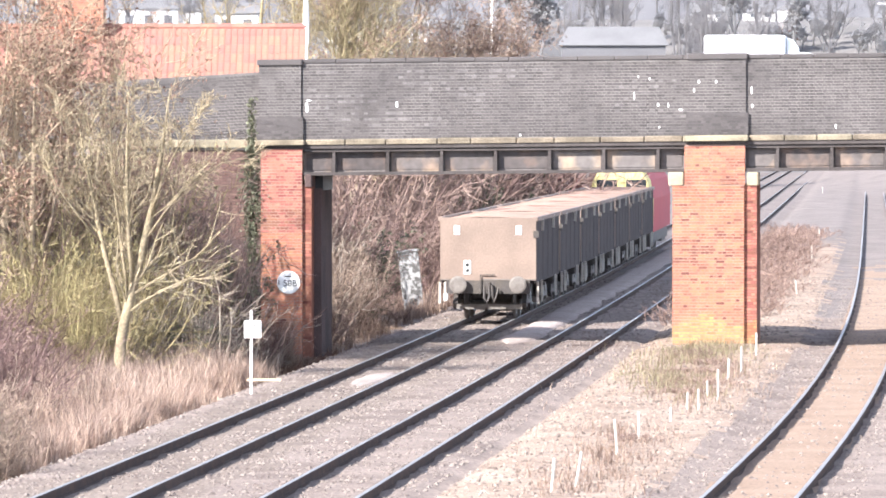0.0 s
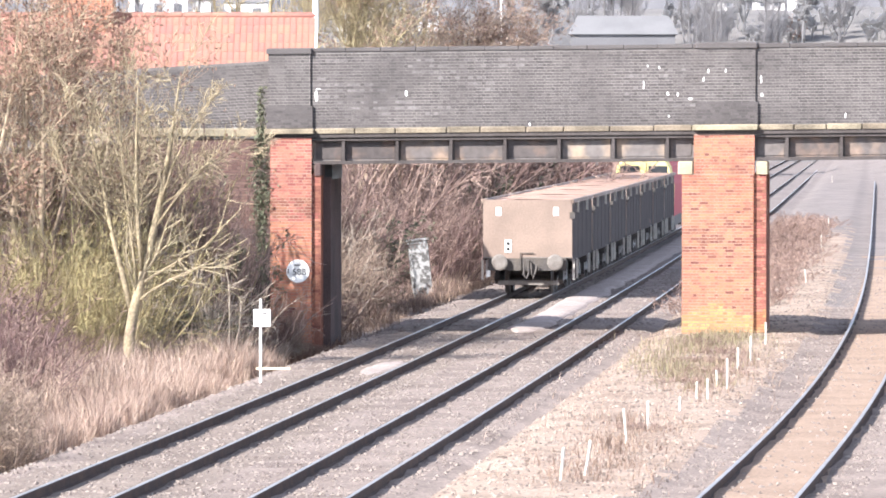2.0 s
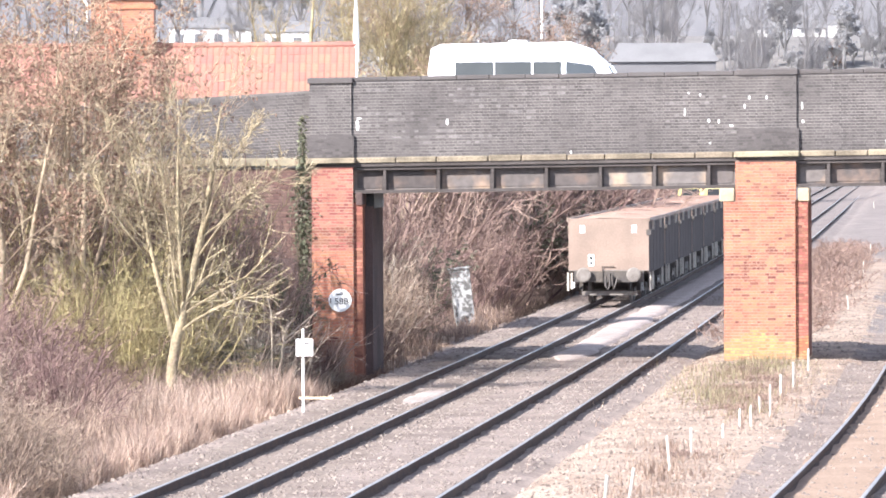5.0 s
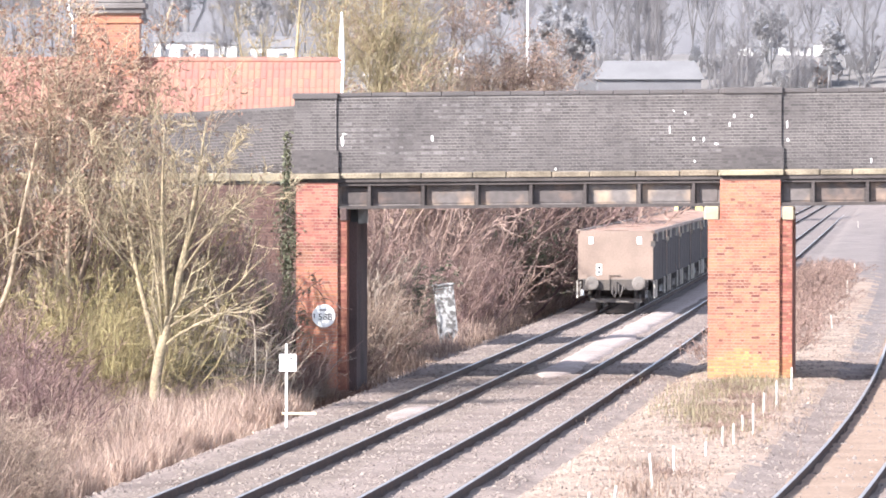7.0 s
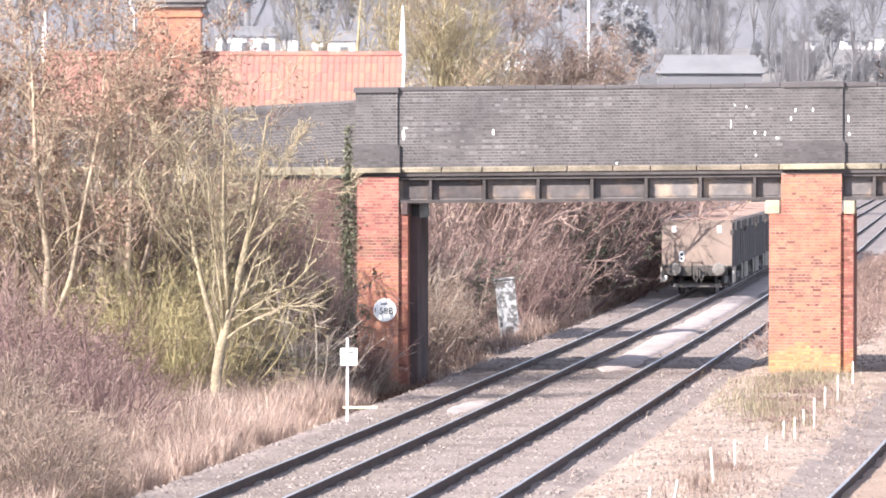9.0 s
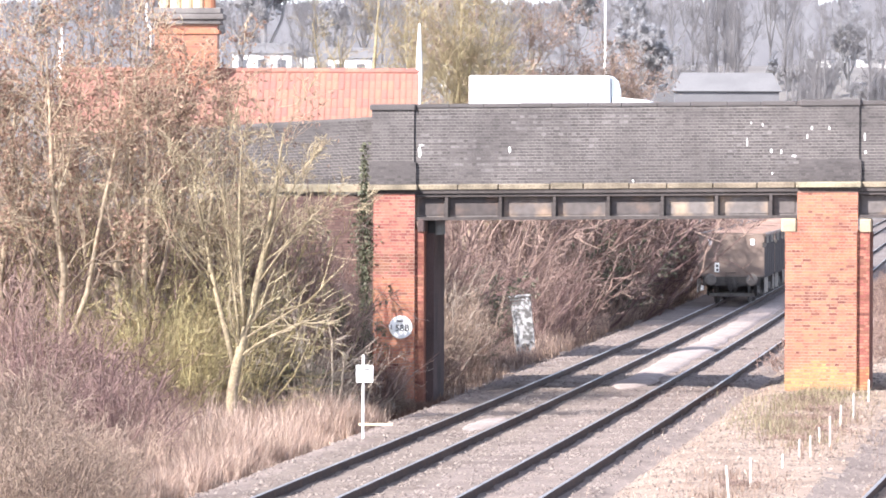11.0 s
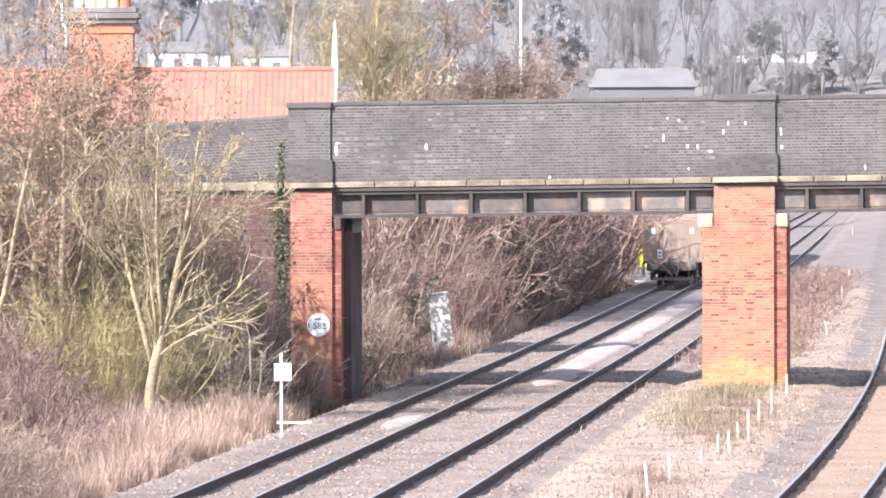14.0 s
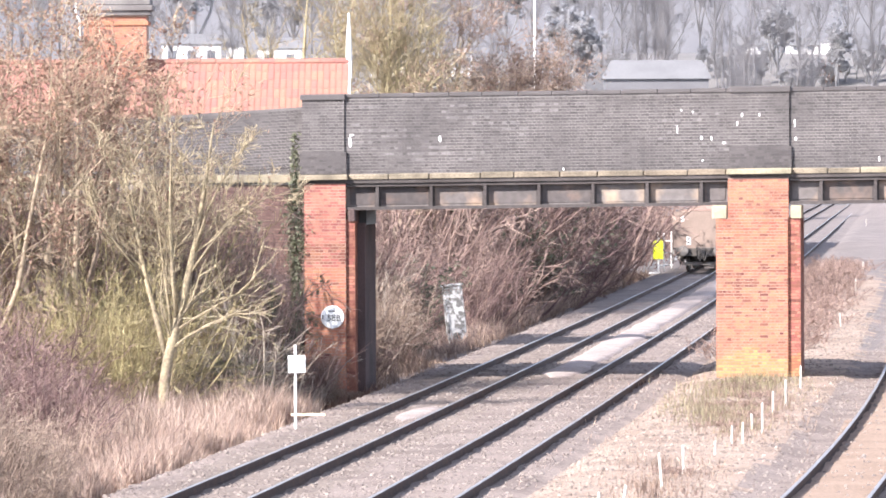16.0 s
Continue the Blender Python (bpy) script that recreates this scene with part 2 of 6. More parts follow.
LONG = np.arange(-320.0, 1500.0, STEP)


def line_of(bend, reach, power, x94, straight):
    s = straight + bend * np.exp(-(np.abs(np.maximum(LONG, 94) - 94) / reach) ** power)
    x = np.concatenate([[0], np.cumsum((s[1:] + s[:-1]) / 2 * STEP)])
    return x - np.interp(94, LONG, x) + x94


MAIN = line_of(0.0135, 120, 1.5, -6.23, 0.0695)
LOOP = line_of(0.0400, 60, 1.4, 3.90, 0.0687)


def rail_a(y):
    return float(np.interp(y, LONG, MAIN))


def rail_e(y):
    return float(np.interp(y, LONG, LOOP))


GAUGE = 1.44
SECOND = 3.47


def smooth(a, b, x):
    t = min(1, max(0, (x - a) / (b - a)))
    return t * t * (3 - 2 * t)


def lump(x, y, s, a):
    return a * noise.noise(Vector((x * s, y * s, 3.7)))


def ground_height(x, y):
    """Rail tops lie at 0; the ballast beds are a little lower, the strip between the lines is a low bank of stones."""
    a, e = rail_a(y), rail_e(y)
    left, mid = a - 1.3, a + SECOND + GAUGE + 0.7
    right = e - 0.6
    z = -0.16
    if x < left:
        z = -0.16 - 0.45 * smooth(0, 1.3, left - x) + 0.15 * smooth(1.5, 5, left - x)
    elif mid < x < right:
        f = min(x - mid, right - x)
        z = -0.16 + 0.10 * smooth(0, 0.6, f) - 0.10 * smooth(0.5, 1.5, right - x) * smooth(1.2, 0.2, x - mid)
    elif x > e + GAUGE + 1.2:
        z = -0.16 - 0.2 * smooth(0, 2, x - e - GAUGE - 1.2)
    if y > 330:
        # the land climbs to a wooded ridge beyond the station, clear of the line
        side = smooth(6, 40, abs(x - (a + 6) + (10 if x > a else 0)))
        side *= max(smooth(2, 12, max(a - x, x - e - GAUGE)), smooth(470, 560, y))
        side = max(side, smooth(740, 900, y))
        z += side * 22 * smooth(330, 1000, y)
    return z


# ground: columns follow the line of the tracks
ROWS = np.concatenate([np.array([-900, -500, -300]), np.arange(-240, 60, 10.0), np.arange(60, 420, 1.0), np.arange(420, 1500, 12), np.array([1700, 2200, 3000, 4500])])
COLS = sorted(set(np.concatenate([np.array([-1500, -700, -350, -200, -120, -80, -55, -40, -30, -24]), np.arange(-20, 26, 0.3), np.array([30, 38, 50, 70, 100, 150, 250, 450, 900, 1800])]).round(2).tolist()))


def build_ground():
    vs, fs, k = [], [], []
    nx = len(COLS)
    for y in ROWS:
        a, e = rail_a(min(y, 1490)), rail_e(min(y, 1490))
        for c in COLS:
            x = a + c
            z = ground_height(x, min(float(y), 1490.0)) + (lump(x, y, 0.9, 0.035) + lump(x, y, 2.3, 0.015) if y < 420 else 0)
            vs.append((x, float(y), z))
    for j in range(len(ROWS) - 1):
        y = float(ROWS[j])
        a, e = rail_a(min(y, 1490)), rail_e(min(y, 1490))
        for i in range(nx - 1):
            x = a + (COLS[i] + COLS[i + 1]) / 2
            w = lump(x, y, 0.5, 0.5)
            if x < a - (1.9 if y < 162 else 2.9) + w * 0.6 or y > 700:
                q = 2 if y < 330 else 3
            elif x < a + SECOND + GAUGE + 0.9 + w * 0.5:
                q = 6 if a - 1.0 + w * 0.4 < x < a + 2.3 + w * 0.4 and y < 200 + 40 * w else 0
            elif x < e - 1.0 + w:
                q = 1 if y < 290 + 60 * w else 5
            elif x < e - 0.15:
                q = 0
            elif x < e + GAUGE:
                q = 4 if y < 240 + 60 * w else 0
            elif x < e + GAUGE + 6:
                q = 0
            else:
                q = 3
            # further out the ballast takes the colour with painted-in shade
            if q == 0 and y > (185 if x > a + 8 else 235) + 50 * w:
                q = 5
            fs.append((j * nx + i, j * nx + i + 1, (j + 1) * nx + i + 1, (j + 1) * nx + i))
            k.append(q)
    me = bpy.data.meshes.new("ground")
    me.from_pydata(vs, [], fs)
    for q in (M_BALLAST, M_DIRT, M_VERGE, M_FIELD, M_BALLAST_BROWN, M_BALLAST_SHADED, M_BALLAST_GRIMY):
        me.materials.append(q)
    me.polygons.foreach_set("material_index", k)
    me.polygons.foreach_set("use_smooth", [True] * len(k))
    return tagged(new("ground", me), "railway ballast, dry sandy cess and rough winter verge", "ground", kind="structure")


build_ground()

# ---- tracks ----
PROFILE = [(-0.07, -0.19), (0.07, -0.19), (0.07, -0.165), (0.012, -0.145), (0.012, -0.045), (0.036, -0.035), (0.036, -0.006), (0.028, 0.0), (-0.028, 0.0), (-0.036, -0.006), (-0.036, -0.035), (-0.012, -0.045), (-0.012, -0.145), (-0.07, -0.165)]


def rail(line, offset, parent):
    n = len(PROFILE)
    ys = np.concatenate([np.arange(-240, 60, 15), np.arange(60, 420, 2.5), np.arange(420, 1000, 15)])
    vs, fs, k = [], [], []
    for y in ys:
        x = line(y) + offset
        vs += [(x + p, float(y), z) for p, z in PROFILE]
    for j in range(len(ys) - 1):
        for i in range(n):
            fs.append((j * n + i, j * n + (i + 1) % n, (j + 1) * n + (i + 1) % n, (j + 1) * n + i))
            k.append(1 if i in (6, 7, 8) else 0)
    s = Shape()
    s.v, s.f, s.k = vs, fs, k
    return s.ob("rail", [M_RAIL, M_RAILTOP], parent)


for i, (line, off, text) in enumerate(((rail_a, 0, "rusty running rails of the near line, polished on top"), (rail_a, SECOND, "rusty running rails of the second line, polished on top"), (rail_e, 0, "curving rails of the loop on brown stained ballast"))):
    tr = thing("railway_track", text, "railway track", "tracks")
    rail(line, off, tr)
    rail(line, off + GAUGE, tr)

# ---- the road bridge ----
TURN = -4.4
BM = pose(0, 161, 0, 0, 0, TURN)
bridge = thing("road_bridge", "blue-grey brick road bridge on red brick piers with iron girders", "bridge", kind="structure", m=BM)
CANT = 0.010


def cant(u):
    return CANT * u


BRICK_MESHES = {}


def lay_brick(parent, material, a, b, face, za, zb):
    """One brick as an object; alike bricks share their mesh."""
    key = (round(b - a, 2), material.name)
    if key not in BRICK_MESHES:
        w, h, c = b - a, zb - za, 0.004
        me = bpy.data.meshes.new("brick")
        vs = [(0, 0.036, 0), (w, 0.036, 0), (w, 0.036, h), (0, 0.036, h), (c, 0, c), (w - c, 0, c), (w - c, 0, h - c), (c, 0, h - c)]
        me.from_pydata(vs, [], [(4, 5, 6, 7), (0, 1, 5, 4), (1, 2, 6, 5), (2, 3, 7, 6), (3, 0, 4, 7), (3, 2, 1, 0)])
        me.materials.append(material)
        BRICK_MESHES[key] = me
    o = new("brick", BRICK_MESHES[key])
    o.parent = parent
    o.location = (a, face - 0.006 + random.uniform(-0.003, 0.003), za)


def wall_bricks(s, u0, u1, z0, z1, face, course=0.077, length=0.225, k=0, lift=None, zone=None, single=None):
    """Joined bricks of English-like bond standing 6 mm proud of the mortar face, with uneven setting."""
    j = made = 0
    z = z0
    while z + course * 0.8 < z1:
        ln = length if j % 2 else length / 2
        u = u0 - (0 if j % 2 else ln / 2)
        while u < u1 - 0.01:
            a, b = max(u + 0.003, u0), min(u + ln - 0.003, u1)
            if b - a > 0.03:
                p = face - 0.006 + random.uniform(-0.003, 0.003)
                dz = lift((a + b) / 2) if lift else 0
                q = zone(a, z) if zone else k
                za, zb = z + 0.0065 + dz, z + course - 0.0065 + dz
                c = 0.004
                if single and made < 300 and single[1] <= a < single[2] and z >= single[3]:
                    lay_brick(single[0], single[4][q], a, b, face, za, zb)
                    made += 1
                    u += ln
                    continue
                vs = [(a, face + 0.03, za), (b, face + 0.03, za), (b, face + 0.03, zb), (a, face + 0.03, zb), (a + c, p, za + c), (b - c, p, za + c), (b - c, p, zb - c), (a + c, p, zb - c)]
                s.add(vs, [(4, 5, 6, 7), (0, 1, 5, 4), (1, 2, 6, 5), (2, 3, 7, 6), (3, 0, 4, 7)], q)
            u += ln
        z += course
        j += 1


def joined(s, name, mats, parent, label=""):
    """Links a large joined mesh without cleaning it."""
    me = bpy.data.meshes.new(name)
    me.from_pydata(s.v, [], s.f)
    for q in mats:
        me.materials.append(q)
    me.polygons.foreach_set("material_index", s.k)
    o = new(name, me)
    o.parent = parent
    return tagged(o, label, kind="stuff")


DECK = 6.6


def bloom(u, z):
    """Lime bloom on the header courses in the middle of the parapet."""
    if round((z - 5.27) / 0.077) % 2:
        return 0
    return 1 if noise.noise(Vector((u * 0.35, z * 1.4, 8))) > 0.0 and random.random() < 0.5 and 5.5 < z < 7.0 else 0


# parapet core, bricks, coping
core = Shape()
core.box(-3.70, 6.36, 0.09, 0.50, 5.25, 7.30, lift=cant)
core.box(7.84, 18.5, 0.09, 0.50, 5.25, 7.30, lift=cant)
parapet = core.ob("parapet", M_MORTAR_DARK, bridge, "long sooty blue-grey brick parapet")
s = Shape()
wall_bricks(s, -3.70, 6.36, 5.27, 7.24, 0.09, lift=cant, zone=bloom, single=(parapet, 1.0, 4.4, 5.6, [M_BRICK_BLUE_ONE, M_BRICK_BLUE_ONE]))
wall_bricks(s, 7.84, 16.5, 5.27, 7.24, 0.09, lift=cant)
joined(s, "parapet_brickwork", [M_BLUE, M_BLUE_PALE], parapet, "blue-grey engineering bricks in courses")
u = -3.70
while u < 16:
    w = 0.9 + random.uniform(-0.05, 0.05)
    b = min(u + w, 6.36) if u < 6.3 else u + w
    if not 6.3 < u < 7.8:
        Shape().box(u, b - 0.004, 0.05, 0.54, 7.25, 7.352 + random.uniform(-0.006, 0.006), bev=0.02, lift=cant).ob("coping_stone", M_BLUE, parapet)
    u = b if b < 6.35 or b > 7 else 7.84
back = Shape().box(-4.75, 18.5, DECK - 0.4, DECK, 5.2, 6.75, lift=cant).ob("rear_parapet", M_MORTAR_DARK, bridge)
# pilasters of the parapet
for u0, u1, top in ((-4.80, -3.70, 7.30), (6.35, 7.84, 7.34)):
    pl = Shape().box(u0 + 0.002, u1 - 0.002, 0.028, 0.55, 5.25, top, lift=cant).ob("pilaster", M_MORTAR_DARK, bridge, "blue-grey brick pilaster with a projecting cap")
    s = Shape()
    wall_bricks(s, u0, u1, 5.27, top - 0.10, 0.03, lift=cant)
    wall_bricks(s, u0 - 0.06, u1 + 0.06, 5.27, 5.82, 0.0, lift=cant)
    joined(s, "pilaster_brickwork", [M_BLUE], pl)
    Shape().box(u0 - 0.058, u1 + 0.058, 0.001, 0.5, 5.266, 5.84, lift=cant).ob("plinth", M_BLUE, pl)
    Shape().box(u0 - 0.05, u1 + 0.05, -0.03, 0.6, top - 0.10, top + 0.05, bev=0.03, lift=cant).ob("cap", M_BLUE, pl)
# cornice stones
cornice = Shape().box(-4.9, 18.5, 0.02, 0.5, 5.02, 5.15, lift=cant).ob("cornice", M_STEEL, bridge, "moulded sandstone cornice, stained and mossy")
u = -4.9
while u < 16:
    w = random.uniform(0.8, 1.35)
    for a, b in ((-4.88, -3.58), (6.22, 7.92)):
        if a - 0.2 < u < b - 0.2:
            u, w = a, b - a
        elif u < a < u + w:
            w = a - u
    d = -0.16 if (abs(u + 4.88) < 0.03 or abs(u - 6.22) < 0.03) else -0.02
    Shape().box(u, u + w - 0.01, d, 0.4, 5.125, 5.265 + random.uniform(-0.012, 0.012), bev=0.03, lift=cant).ob("cornice_stone", M_CORNICE, cornice)
    u += w
Shape().box(-3.6, 6.25, 0.08, 0.4, 5.045, 5.085, lift=cant).ob("moulding", M_CORNICE, cornice)
Shape().box(7.84, 16, 0.08, 0.4, 5.045, 5.085, lift=cant).ob("moulding", M_CORNICE, cornice)


# iron girders
def girder(u0, u1, first, y0):
    g = Shape().box(u0, u1, y0 + 0.22, y0 + 0.25, 4.40, 4.98, lift=cant).ob("girder", M_PANEL, bridge, "riveted iron plate girder with upright stiffeners")
    Shape().box(u0, u1, y0, y0 + 0.40, 4.93, 5.0, lift=cant).ob("top_flange", M_STEEL, g)
    Shape().box(u0, u1, y0 - 0.02, y0 + 0.42, 4.325, 4.41, lift=cant).ob("bottom_flange", M_STEEL, g)
    u = first
    last = u0
    while True:
        e = min(u, u1)
        if e - last > 0.15:
            Shape().box(last + 0.08, e - 0.08, y0 + 0.20, y0 + 0.225, 4.46, 4.90, lift=cant).ob("web_panel", M_PANEL, g)
        if u > u1:
            break
        st = Shape().box(u - 0.04, u + 0.04, y0 + 0.01, y0 + 0.24, 4.40, 4.94, lift=cant)
        st.box(u - 0.085, u + 0.085, y0 + 0.18, y0 + 0.23, 4.40, 4.94, lift=cant)
        st.ob("stiffener", M_STEEL, g)
        last = u
        u += 1.402


girder(-3.66, 6.26, -2.85, 0.08)
girder(7.82, 17.0, 8.65, 0.08)
girder(-3.66, 6.26, -2.85, DECK - 0.5)
girder(7.82, 17.0, 8.65, DECK - 0.5)
Shape().box(-80, 80, 0.5, DECK - 0.4, 4.95, 5.44).ob("deck", M_CONC, bridge)
road = Shape().box(-80, 80, 0.52, DECK - 0.42, 5.445, 5.50).ob("road", M_ASPHALT, None, m=BM)
tagged(road, "asphalt road over the railway between brick parapets", "road", kind="structure")


# piers
def pier(name, label, lower, upper, body, soot):
    """lower, upper: extents of the front; body: extents of the recessed shaft behind."""
    p = Shape().box(lower[0] + 0.01, lower[1] - 0.01, 0.01, 0.6, -0.8, 4.06).ob(name, M_MORTAR, bridge, label)
    Shape().box(upper[0] + 0.01, upper[1] - 0.01, 0.01, 0.6, 4.05, 5.03 + cant(upper[0])).ob("pier_head", M_MORTAR, p)
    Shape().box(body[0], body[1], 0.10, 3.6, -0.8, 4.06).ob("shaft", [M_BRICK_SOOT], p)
    s = Shape()
    wall_bricks(s, lower[0], lower[1], -0.35, 4.06, 0.01, zone=soot, single=(p, lower[0], lower[1], 0.0, [M_BRICK_ONE, M_BRICK_OLD_ONE, M_BRICK_SOOT_ONE, M_BRICK_DAMP_ONE]))
    wall_bricks(s, upper[0], upper[1], 4.06, 5.03 + cant(upper[0]), 0.01, zone=soot)
    wall_bricks(s, lower[1] + 0.0, body[1], -0.35, 4.06, 0.10, zone=soot)
    joined(s, "brickwork", [M_BRICK, M_BRICK_OLD, M_BRICK_SOOT, M_BRICK_DAMP], p, "weathered red bricks in lime mortar")
    return p


def soot_right(u, z):
    n = noise.noise(Vector((u * 1.1, z * 1.1, 9)))
    if z < 0.45 + 0.5 * n:
        return 3
    if u > 7.80:
        return 2 if random.random() < 0.3 else 1
    if 1.9 < z + 0.4 * n < 2.75 and noise.noise(Vector((u * 3, z * 5, 2))) > 0.05:
        return 2
    if 3.9 < z < 4.8 and noise.noise(Vector((u * 2.2, z * 4, 5))) > 0.22:
        return 2
    return 2 if random.random() < 0.06 + 0.12 * max(0, n) else 0


def soot_and_shade_left(u, z):
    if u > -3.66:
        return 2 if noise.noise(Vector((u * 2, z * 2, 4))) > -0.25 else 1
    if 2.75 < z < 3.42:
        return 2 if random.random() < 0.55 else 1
    # blotches of dark brick low down imitate tree shadows on the pier
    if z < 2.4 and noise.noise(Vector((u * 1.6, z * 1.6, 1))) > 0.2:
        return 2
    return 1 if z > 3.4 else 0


pier_r = pier("pier", "orange-red brick pier with yellow stained foot", (5.94, 7.80), (6.25, 7.82), (6.0, 8.12), soot_right)
pier_l = pier("abutment_pier", "pinkish red brick abutment pier with a sooty band", (-4.75, -3.66), (-4.75, -3.66), (-4.7, -3.43), soot_and_shade_left)
for u0, u1, z0, y0, par in ((5.84, 6.24, 4.05, -0.02, pier_r), (7.86, 8.17, 4.05, 0.04, pier_r), (-3.60, -3.41, 4.0, 0.04, pier_l)):
    Shape().box(u0, u1, y0, 1.2, z0, z0 + 0.335, bev=0.035).ob("padstone", M_PAD if u0 > 0 else M_WALL_DARK, par, "cream sandstone padstone" if u0 > 0 else "dark padstone")
# block and inner face are coloured near black for the shade they lie in
Shape().box(-3.42, -3.21, 0.9, 3.6, 3.9, 4.3).ob("padstone", M_BLACK, pier_l, "black bearing block")
Shape().box(-3.44, -3.23, 0.7, 3.6, -0.8, 3.95).ob("abutment_return", M_WALL_DARK, pier_l, "shade-darkened inner face of the abutment")
# paint splashes on the parapet
for u, z, w, h in ((-3.55, 6.06, 0.13, 0.36), (-1.21, 6.14, 0.10, 0.24), (6.62, 6.72, 0.07, 0.14), (7.07, 6.72, 0.06, 0.12), (6.50, 6.5, 0.06, 0.16), (4.95, 6.35, 0.05, 0.3), (5.57, 6.13, 0.09, 0.14), (5.83, 6.11, 0.06, 0.16), (6.15, 6.0, 0.16, 0.07), (7.98, 6.5, 0.06, 0.28), (8.0, 6.1, 0.1, 0.12), (10.15, 5.57, 0.06, 0.18), (5.05, 6.85, 0.05, 0.08), (5.35, 6.8, 0.06, 0.10), (5.6, 5.55, 0.07, 0.07), (-3.5, 6.24, 0.2, 0.05), (2.0, 5.34, 0.07, 0.1)):
    w, h = w * 0.72, h * 0.8
    y = 0.022 if 6.35 < u < 7.84 else 0.08
    vs = [(u + w / 2 * math.cos(a) * random.uniform(0.7, 1.15), y - 0.002, z + cant(u) * 0 + h / 2 * math.sin(a) * random.uniform(0.8, 1.1)) for a in np.arange(0, 6.28, 0.52)]
    n = len(vs)
    Shape().add(vs + [(x, y + 0.01, q) for x, _, q in vs], [tuple(range(n))] + [(i, (i + 1) % n, n + (i + 1) % n, n + i) for i in range(n)]).ob("paint_splash", M_WHITE, bridge)

# wing wall and road embankment on the left, far abutment on the right
wing = thing("wing_wall", "sooty brick wing wall and parapet beside overgrown embankment", "wall", kind="structure", m=BM)


def fall(u):
    return 0.06 * (u + 4.8)


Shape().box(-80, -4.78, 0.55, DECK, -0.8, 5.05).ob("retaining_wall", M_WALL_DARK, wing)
Shape().box(-80, -4.78, 0.50, 0.9, 5.05, 6.98, lift=fall).ob("wing_parapet", M_MORTAR_DARK, wing)
s = Shape()
wall_bricks(s, -14, -4.8, 5.3, 6.96, 0.50, lift=fall)
joined(s, "wing_brickwork", [M_BLUE], wing)
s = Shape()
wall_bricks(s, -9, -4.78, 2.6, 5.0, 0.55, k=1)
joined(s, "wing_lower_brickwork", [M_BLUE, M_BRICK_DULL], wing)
Shape().box(-14, -4.9, 0.40, 0.9, 5.02, 5.22, bev=0.03).ob("string_course", M_CORNICE, wing)
east = thing("east_abutment", "plain brick abutment closing the last span", "wall", kind="structure", m=BM)
Shape().box(17.0, 80, 0.1, DECK, -0.8, 5.0).ob("abutment", M_BRICK_SOOT, east)
Shape().box(18.5, 80, 0.15, 0.5, 5.0, 7.5).ob("parapet", M_MORTAR_DARK, east)
Shape().box(18.5, 80, DECK - 0.4, DECK, 5.2, 7.0).ob("parapet", M_MORTAR_DARK, east)
Shape().box(-80, -4.78, DECK - 0.4, DECK, 5.05, 5.9).ob("rear_parapet", M_MORTAR_DARK, wing)


# bridge number disc
def disc_sign():
    o = thing("bridge_number_plate", "round white bridge number plate with black characters", "sign", m=BM @ pose(-4.02, -0.02, 1.52))
    pl = Shape().tube([(0, 0.02, 0), (0, -0.005, 0)], [0.30, 0.30], 28).ob("plate", M_WHITE, o)
    tx = bpy.data.curves.new("lettering", "FONT")
    tx.body, tx.size, tx.extrude = "58B", 0.24, 0.002
    tx.align_x, tx.align_y = "CENTER", "CENTER"
    t = new("lettering", tx)
    t.parent, t.matrix_basis = o, pose(0.04, -0.012, -0.03, 90, 0, 0)
    tx.materials.append(M_BLACK)
    Shape().box(-0.265, -0.235, -0.011, -0.005, -0.06, 0.06).ob("worn_mark", M_STEEL, o)
    Shape().box(-0.1, 0.06, -0.011, -0.005, 0.14, 0.17).ob("worn_mark", M_STEEL, o)


disc_sign()

# ---- low banks of fresh ballast ----
def ballast_bank(name, label, y0, y1, centre, width, height, material, wob=0.25):
    ys = np.arange(y0, y1, 0.8)
    vs, fs = [], []
    n = 9
    for y in ys:
        end = min(1, (y - y0) / 3, (y1 - y) / 3)
        w = width * (0.75 + wob * noise.noise(Vector((y * 0.22, 1.3, 0)))) * (0.3 + 0.7 * end)
        c = centre(y) + 0.12 * noise.noise(Vector((y * 0.2, 7.1, 0)))
        for i in range(n):
            t = i / (n - 1) * 2 - 1
            x = c + t * w
            z = -0.24 + (height + 0.06) * (1 - abs(t) ** 5) * (0.5 + 0.5 * end) + 0.018 * noise.noise(Vector((x * 3, y * 1.4, 0)))
            vs.append((x, float(y), z))
    for j in range(len(ys) - 1):
        fs += [(j * n + i, j * n + i + 1, (j + 1) * n + i + 1, (j + 1) * n + i) for i in range(n - 1)]
    return tagged(Shape().add(vs, fs).ob(name, material, smooth=True), label, "ballast", kind="stuff")


ballast_bank("ballast_heap", "pale fresh ballast heaped between the two lines", 163.5, 330, lambda y: rail_a(y) + 2.42, 0.82, 0.10, M_BALLAST_PALE, 0.15)
ballast_bank("ballast_spill", "pale ballast spilt between the rails", 137, 146, lambda y: rail_a(y) + 0.78, 0.6, 0.06, M_BALLAST_PALE)


